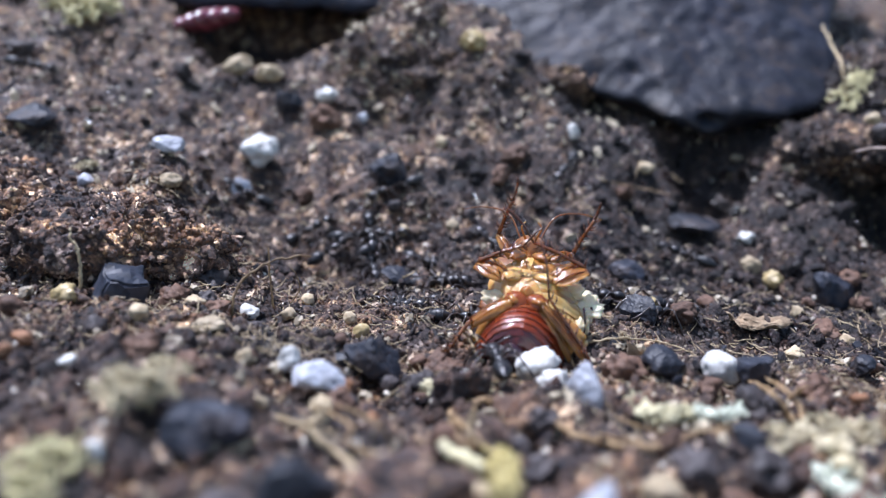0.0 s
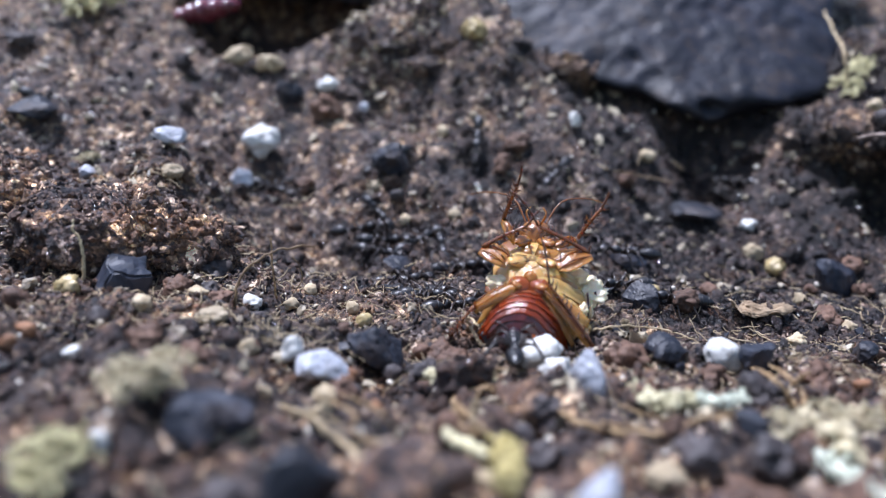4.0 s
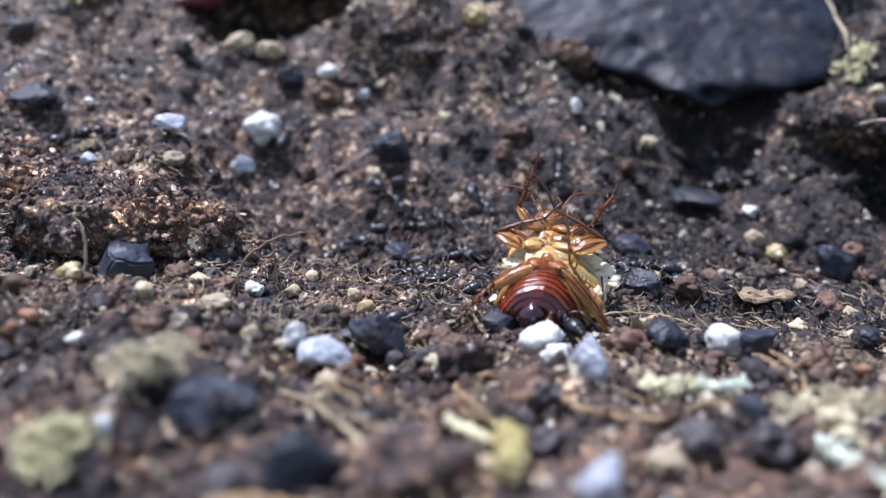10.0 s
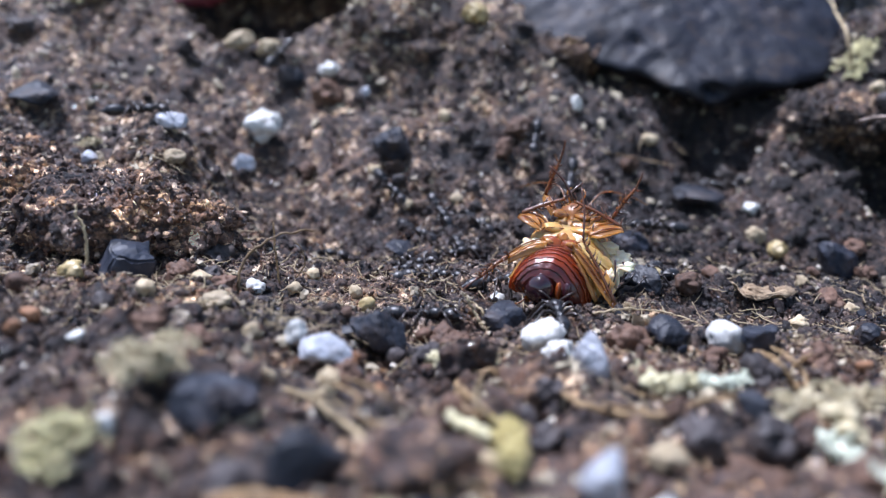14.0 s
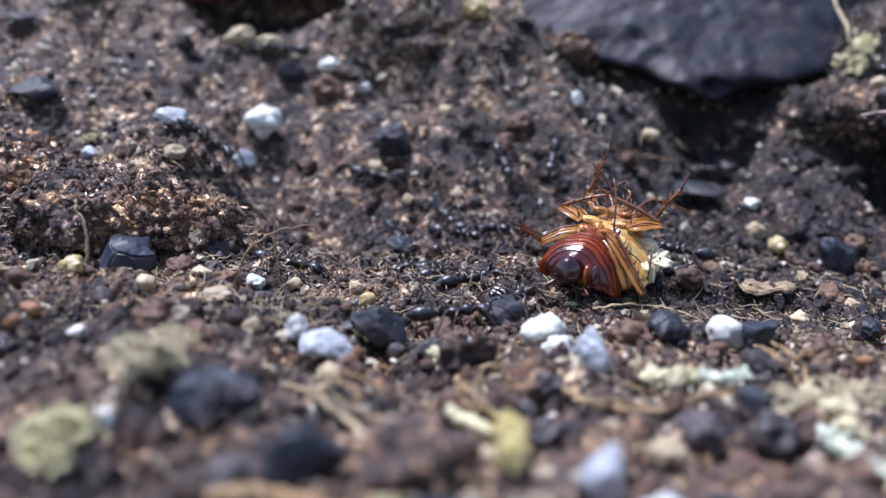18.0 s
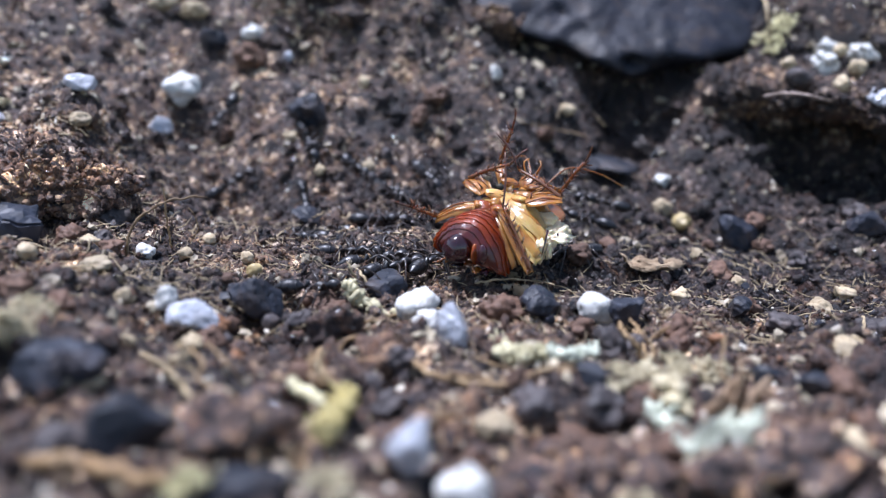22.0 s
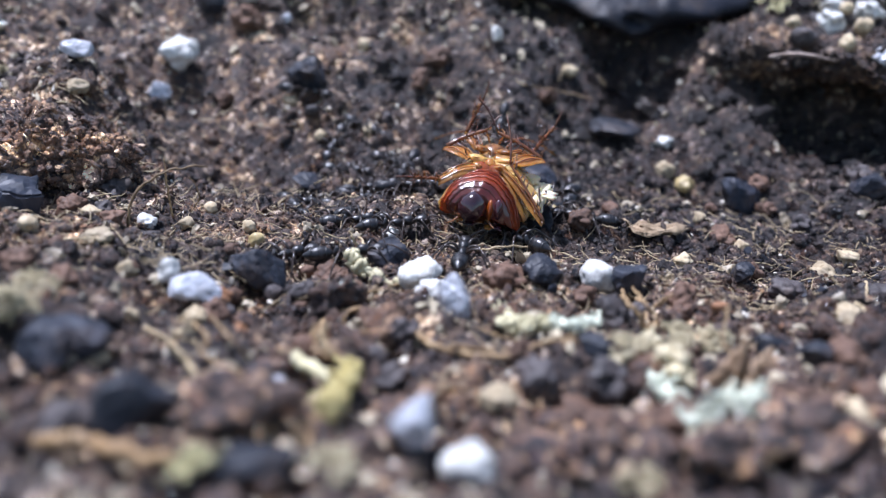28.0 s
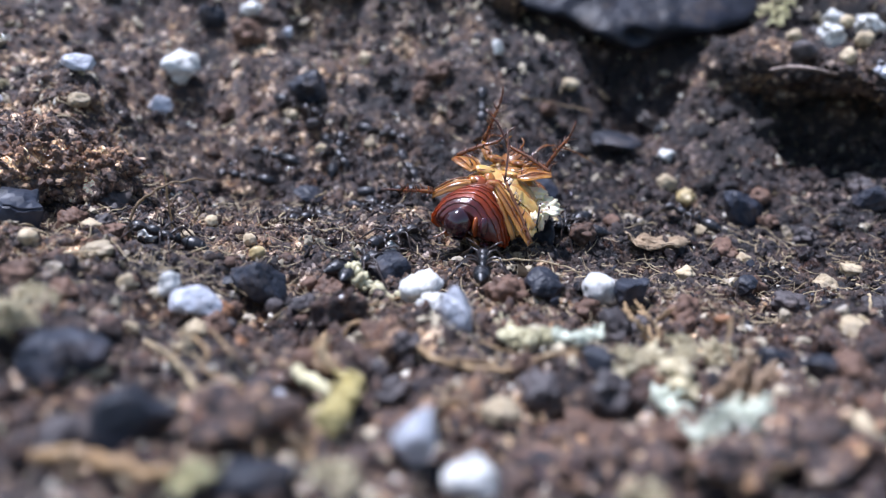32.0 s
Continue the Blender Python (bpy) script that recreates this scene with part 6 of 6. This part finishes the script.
# for each ant: seconds, place x and y, heading in degrees, height over the soil, pitch
ANT_PATHS = []
ANT_PATHS.append([(0, -0.09, 1.65, -90, 0, 0), (3, -0.07, 0.74, -90, 0, 0), (7, -0.57, 1.48, -90, 0, 0), (8, -0.44, 0.84, -80, 0, 0), (10, -0.12, 1.64, -90, 0, 0), (14, -0.05, 1.69, -80, 0, 0), (17, 0.27, 2.1, -100, 0, 0), (19, 0.19, 2.06, -110, 0, 0), (20, 0.19, 2.15, -170, 0, 0), (22, 0.19, 1.65, -100, 0, 0), (24, 0.53, 1.77, -90, 0, 0), (27.5, 0.45, 1.62, -90, 0, 0), (30, 0.37, 1.68, -90, 0, 0), (32, 0.25, 1.8, -90, 0, 0)])
ANT_PATHS.append([(0, -0.67, 2.51, -60, 0, 0), (3, -0.05, 2.36, -40, 0, 0), (6, -0.96, 2.45, -80, 0, 0), (8, -0.26, 2.12, -110, 0, 0), (11, -0.7, 2.5, -90, 0, 0), (14, -0.4, 1.42, -60, 0, 0), (17, -0.31, 1.96, -120, 0, 0), (20, -0.56, 1.48, -110, 0, 0), (22, 0.01, 0.65, -100, 0, 0), (24, 0.16, 0.67, -100, 0, 0), (27.5, 0.11, 1.62, -80, 0, 0), (30, -0.02, 1.71, -110, 0, 0), (32, -0.41, 1.19, -260, 0, 0)])
ANT_PATHS.append([(0, -1.17, 2.55, -60, 0, 0), (1, -0.95, 2.52, -60, 0, 0), (3, -0.19, 1.87, -70, 0, 0), (6, -0.93, 0.63, -80, 0, 0), (8, -0.88, 1.59, -90, 0, 0), (9, -0.33, 0.15, -30, 0, 0), (13, -0.08, -0.28, -100, 0, 0), (14, -0.24, -0.18, -110, 0, 0), (17, -0.78, 0.39, -60, 0, 0), (19, -0.24, -0.34, -110, 0, 0), (20, -0.25, 0.17, -160, 0, 0), (22, 0.23, 0.42, -60, 0, 0), (24, 0.41, -0.31, -60, 0, 0), (27.5, 0.03, 0.64, -80, 0, 0), (30, 0.02, 0.65, -60, 0, 0), (32, 0.1, -0.26, -20, 0, 0)])
ANT_PATHS.append([(0, 2.22, 2.44, 70, 0, 0), (3, 1.56, 2.28, 85, 0, 0), (6, 1.55, 1.21, 90, 0, 0), (8, 1.57, 1.34, 90, 0, 0), (11, 1.62, 1.23, 90, 0, 0), (14, 1.85, 2.23, 90, 0, 0), (17, 1.71, 0.98, 80, 0, 0), (19, 2.28, 2.21, 90, 0, 0), (20, 2.31, 2.35, 80, 0, 0), (22, 2.26, 2.31, 85, 0, 0), (24, 2.15, 2.31, 90, 0, 0), (27.5, 1.74, 0.96, 85, 0, 0), (29, 2.06, 0.8, 70, 0, 0), (30, 1.72, 0.97, 85, 0, 0), (31, 1.74, 0.96, 85, 0, 0), (32, 1.74, 0.95, 85, 0, 0)])
ANT_PATHS.append([(0, 0.27, -0.75, 0, 0, 0), (5.5, 0.4, -0.7, 0, 0, 0), (7, 0.51, -0.59, 10, 0, 0), (8, 0.68, -0.24, 20, 0, 0), (9, 0.74, -0.27, 30, 0, 0), (11, 0.61, -0.16, 10, 0, 0), (13, 0.67, -0.28, 0, 0, 0), (14, 0.71, -0.23, 0, 0, 0), (16.5, 0.7, -0.17, 10, 0, 0), (17.5, 0.51, 0.29, -30, 0, 0), (19, 0.2, -0.38, -60, 0, 0), (20, 0.52, -0.12, -40, 0, 0), (22, 0.64, 0.41, -30, 0, 0), (24, 0.7, 0.4, -20, 0, 0), (27.5, 0.66, -0.23, -20, 0, 0), (28.5, 1.01, -0.15, 10, 0, 0), (30, 1.02, -0.14, 20, 0, 0), (32, 0.96, -0.14, 0, 0, 0)])
ANT_PATHS.append([(0, 0.33, 2.4, -150, 0, 0), (3, 0.29, 3.95, -190, 0, 0), (7, -0.16, 2.94, -150, 0, 0), (8, -0.49, 2.96, -160, 0, 0), (9, -0.39, 2.53, -150, 0, 0), (11, -0.53, 2.42, -120, 0, 0), (13, 0.03, 3.24, -180, 0, 0), (14, 0.17, 2.29, -150, 0, 0), (17, 0.48, 3.14, -160, 0, 0), (19, 0.31, 3.08, -180, 0, 0), (20, 0.02, 2.38, -150, 0, 0), (22, 0.23, 2.3, -140, 0, 0), (24, 0.22, 2.18, -120, 0, 0), (27.5, -0.07, 2.03, -120, 0, 0), (30, -0.56, 2.34, -60, 0, 0), (32, -1.04, 2.6, 60, 0, 0)])
ANT_PATHS.append([(0, 1.13, 3.44, 150, 0, 0), (6, 0.95, 3.1, 150, 0, 0), (7, 0.95, 3.15, 160, 0, 0), (8, 0.97, 3.23, 170, 0, 0), (9, 1.0, 3.14, 170, 0, 0), (11, 1.03, 3.04, 170, 0, 0), (13, 0.99, 3.12, 170, 0, 0), (14, 1.12, 2.95, 165, 0, 0), (17, 1.28, 2.72, 150, 0, 0), (19, 1.49, 2.93, 150, 0, 0), (21, 1.55, 2.82, 150, 0, 0), (22, 1.38, 2.76, 160, 0, 0), (24, 1.73, 2.92, 160, 0, 0), (27.5, 1.36, 2.69, 170, 0, 0), (30, 1.07, 3.12, 180, 0, 0), (32, 1.07, 3.17, 180, 0, 0)])
ANT_PATHS.append([(0, -0.66, 2.98, 100, 0, 0), (3, -1.17, 3.16, 90, 0, 0), (7, 0.44, 3.26, 190, 0, 0), (8, 0.35, 3.36, 180, 0, 0), (9, 0.29, 2.94, 190, 0, 0), (11, 0.18, 2.3, 220, 0, 0), (13, 1.08, 3.5, 160, 0, 0), (14, 0.77, 3.47, 170, 0, 0), (17, 1.09, 3.43, 170, 0, 0), (20, 0.64, 2.49, 150, 0, 0), (22, 0.57, 2.49, 200, 0, 0), (24, 0.51, 2.3, 210, 0, 0), (28, 0.24, 2.12, 230, 0, 0), (30, -0.11, 2.39, 300, 0, 0), (32, -0.36, 2.58, 360, 0, 0)])
ANT_PATHS.append([(0, -2.32, 3.27, 100, 0, 0), (1, -2.4, 3.33, 80, 0, 0), (3, -2.22, 3.28, -120, 0, 0), (6, -1.58, 3.42, -100, 0, 0), (7, -1.29, 3.08, -110, 0, 0), (8, -1.5, 3.31, -100, 0, 0), (9, -1.74, 3.65, -60, 0, 0), (11, -2.02, 3.97, 0, 0, 0), (13, -2.18, 4.63, -30, 0, 0), (17, -2.21, 4.74, 0, 0, 0), (19, -2.15, 4.46, 170, 0, 0), (21, -2.07, 3.75, 150, 0, 0), (23, -1.33, 3.42, 180, 0, 0), (25, -1.11, 2.78, 210, 0, 0), (28, -0.46, 0.85, 210, 0, 0), (30, -1.02, 0.63, 100, 0, 0), (32, -1.29, 2.4, 90, 0, 0)])
ANT_PATHS.append([(0, -1.46, 2.87, -70, 0, 0), (3, -0.85, 2.53, -60, 0, 0), (6, -0.34, 2.1, -180, 0, 0), (8, -0.89, 2.33, -90, 0, 0), (11, -1.33, 1.8, -250, 0, 0), (13, -1.26, 2.4, -90, 0, 0), (17, -1.4, 0.2, -90, 0, 0), (19, -1.39, 1.13, -90, 0, 0), (20, -0.98, 2.34, -90, 0, 0), (22, -0.15, -0.36, -90, 0, 0), (24, -0.18, 0.62, -80, 0, 0), (25, -0.44, 0.87, -90, 0, 0), (27.5, -0.31, -0.23, -90, 0, 0), (30, -0.83, -0.52, 90, 0, 0), (31, -1.15, -0.26, 90, 0, 0), (32, -1.41, -0.08, 80, 0, 0)])
ANT_PATHS.append([(0, -4.85, 4.05, -90, 0, 0), (9, -3.92, 2.51, -90, 0, 0), (12, -3.4, 2.4, -80, 0, 0), (17, -2.63, 2.15, -70, 0, 0), (20, -2.18, 2.28, -70, 0, 0), (22, -1.38, 2.64, -60, 0, 0), (23, -0.01, -0.31, -60, 0, 0), (25, -1.19, -0.03, 90, 0, 0), (27.5, -0.02, -0.31, -80, 0, 0), (30, 0.3, -0.05, -40, 0, 0), (32, 0.13, -0.16, -50, 0, 0)])
ANT_PATHS.append([(0, -0.95, 2.61, -100, 0, 0), (6, -0.97, 2.53, -90, 0, 0), (9, -0.12, 1.72, -90, 0, 0), (13, 0.08, 1.56, -80, 0, 0), (17, -0.2, -0.34, -100, 0, 0), (19, 0.09, -0.27, -80, 0, 0), (20, -0.07, 0.28, -70, 0, 0), (21, 0.37, 0.5, -60, 0, 0), (23, 0.34, -0.05, -40, 0, 0), (25, -0.12, 0.55, -60, 0, 0), (27.5, 0.35, 0.52, -80, 0, 0), (30, 0.27, 0.44, -60, 0, 0), (32, 0.31, 0.49, -40, 0, 0)])
ANT_PATHS.append([(0, 3.3, 4.43, 60, 0, 0), (12, 2.99, 3.63, 80, 0, 0), (19, 2.88, 4.22, 100, 0, 0), (21, 2.14, 2.32, 90, 0, 0), (24, 1.81, 0.71, 40, 0, 0), (27.5, 1.3, 0.26, 40, 0, 0), (29, 1.28, 0.04, 30, 0, 0), (30, 1.87, 0.16, 60, 0, 0), (31, 2.66, 0.83, 60, 0, 0), (32, 3.0, 1.73, 50, 0, 0)])


def milling(seed, cx, cy, roam):
    """An ant that keeps busy near one place, mostly facing the prey."""
    rng = np.random.RandomState(seed)
    rows, a = [], rng.uniform(0, 6.28)
    for t in np.arange(0, 32.1, 2.0):
        a += rng.normal(0, 0.7)
        x, y = cx + roam * math.cos(a) + 0.008 * t, cy + 0.8 * roam * math.sin(a) + 0.012 * t
        rows.append((float(t), x, y, math.degrees(math.atan2(-(0.85 - x), 0.9 - y)) + rng.normal(0, 25), 0, 0))
    return rows


for k, (cx, cy, roam) in enumerate([(-0.68, 2.07, 0.16), (-0.35, 0.89, 0.16), (-0.0, 1.81, 0.16), (0.07, 0.6, 0.16), (1.44, 0.99, 0.16), (1.65, 0.75, 0.16), (-0.2, 0.88, 0.16), (-0.98, 2.55, 0.16), (-0.2, 2.26, 0.16), (-0.56, 0.93, 0.16)]):
    ANT_PATHS.append(milling(300 + k, cx, cy, roam))


def heading_at(rows, t):
    ts = [r[0] for r in rows]
    out = []
    for c in range(1, 6):
        vals = [r[c] for r in rows]
        if c == 3:
            vals = np.unwrap(np.radians(vals))
        out.append(np.interp(t, ts, vals))
    out[2] = math.degrees(out[2])
    return out


def ant_rows(rows, seed):
    """A lively path: the given stations, fidgeting in between, feet on the soil."""
    rng = np.random.RandomState(seed)
    poses, speeds, last = [], [], None
    for t in np.arange(0, 32.01, 0.5):
        x, y, turn, lift, pitch = heading_at(rows, t)
        x, y = x + rng.normal(0, 0.012), y + rng.normal(0, 0.012)
        turn += rng.normal(0, 4)
        a = math.radians(turn)
        z = float(ground_z(x, y, False)) + 0.06
        ahead = float(ground_z(x - math.sin(a) * 0.25, y + math.cos(a) * 0.25, False)) + 0.06
        slope = math.degrees(math.atan2(ahead - z, 0.25)) * 0.8
        poses.append((t, pose(x * U, y * U, (z + lift) * U, slope + pitch, 0, turn)))
        speeds.append(0 if last is None else math.hypot(x - last[0], y - last[1]))
        last = (x, y)
    return poses, speeds


ANTS = [ANT] + [copy_thing(ANT, Matrix()) for _ in ANT_PATHS[1:]]


def motions():
    walk(ROACH, [(t, pose(x * U, y * U, z * U, rx, ry, rz)) for t, x, y, z, rx, ry, rz in ROACH_ROWS])
    # the hind shin is dragged at first, then pulled up; the others twitch as the ants tug
    for k, shin in enumerate(SHINS):
        rng = np.random.RandomState(k)
        base = shin.matrix_basis.copy()
        rows = []
        for t in np.arange(0, 32.01, 1.0):
            up = np.interp(t, [0, 14, 18, 20, 23, 28, 32], [0, 5, 100, 105, 90, 60, 60]) if k == 0 else 0
            rows.append((t, base @ pose(0, 0, 0, rng.normal(0, 1.5), up + rng.normal(0, 1.5), rng.normal(0, 2.5))))
        walk(shin, rows)
    walk(STRIP, [(0, STRIP_A), (18.8, STRIP_A), (19.6, STRIP_MID), (20.3, STRIP_B), (32, STRIP_B)])
    for i, (ob, rows) in enumerate(zip(ANTS, ANT_PATHS)):
        poses, speeds = ant_rows(rows, 40 + i)
        walk(ob, poses)
        legs = [c for c in ob.children if c.name.startswith("leg")]
        for k, lg in enumerate(legs):
            rng = np.random.RandomState(i * 10 + k)
            base = lg.matrix_basis.copy()
            swing = [(t, base @ pose(0, 0, 0, 0, rng.normal(0, 3), (14 if (n + k) % 2 else -14) * min(1, 0.25 + v * 6))) for n, ((t, _), v) in enumerate(zip(poses, speeds))]
            walk(lg, swing)


motions()
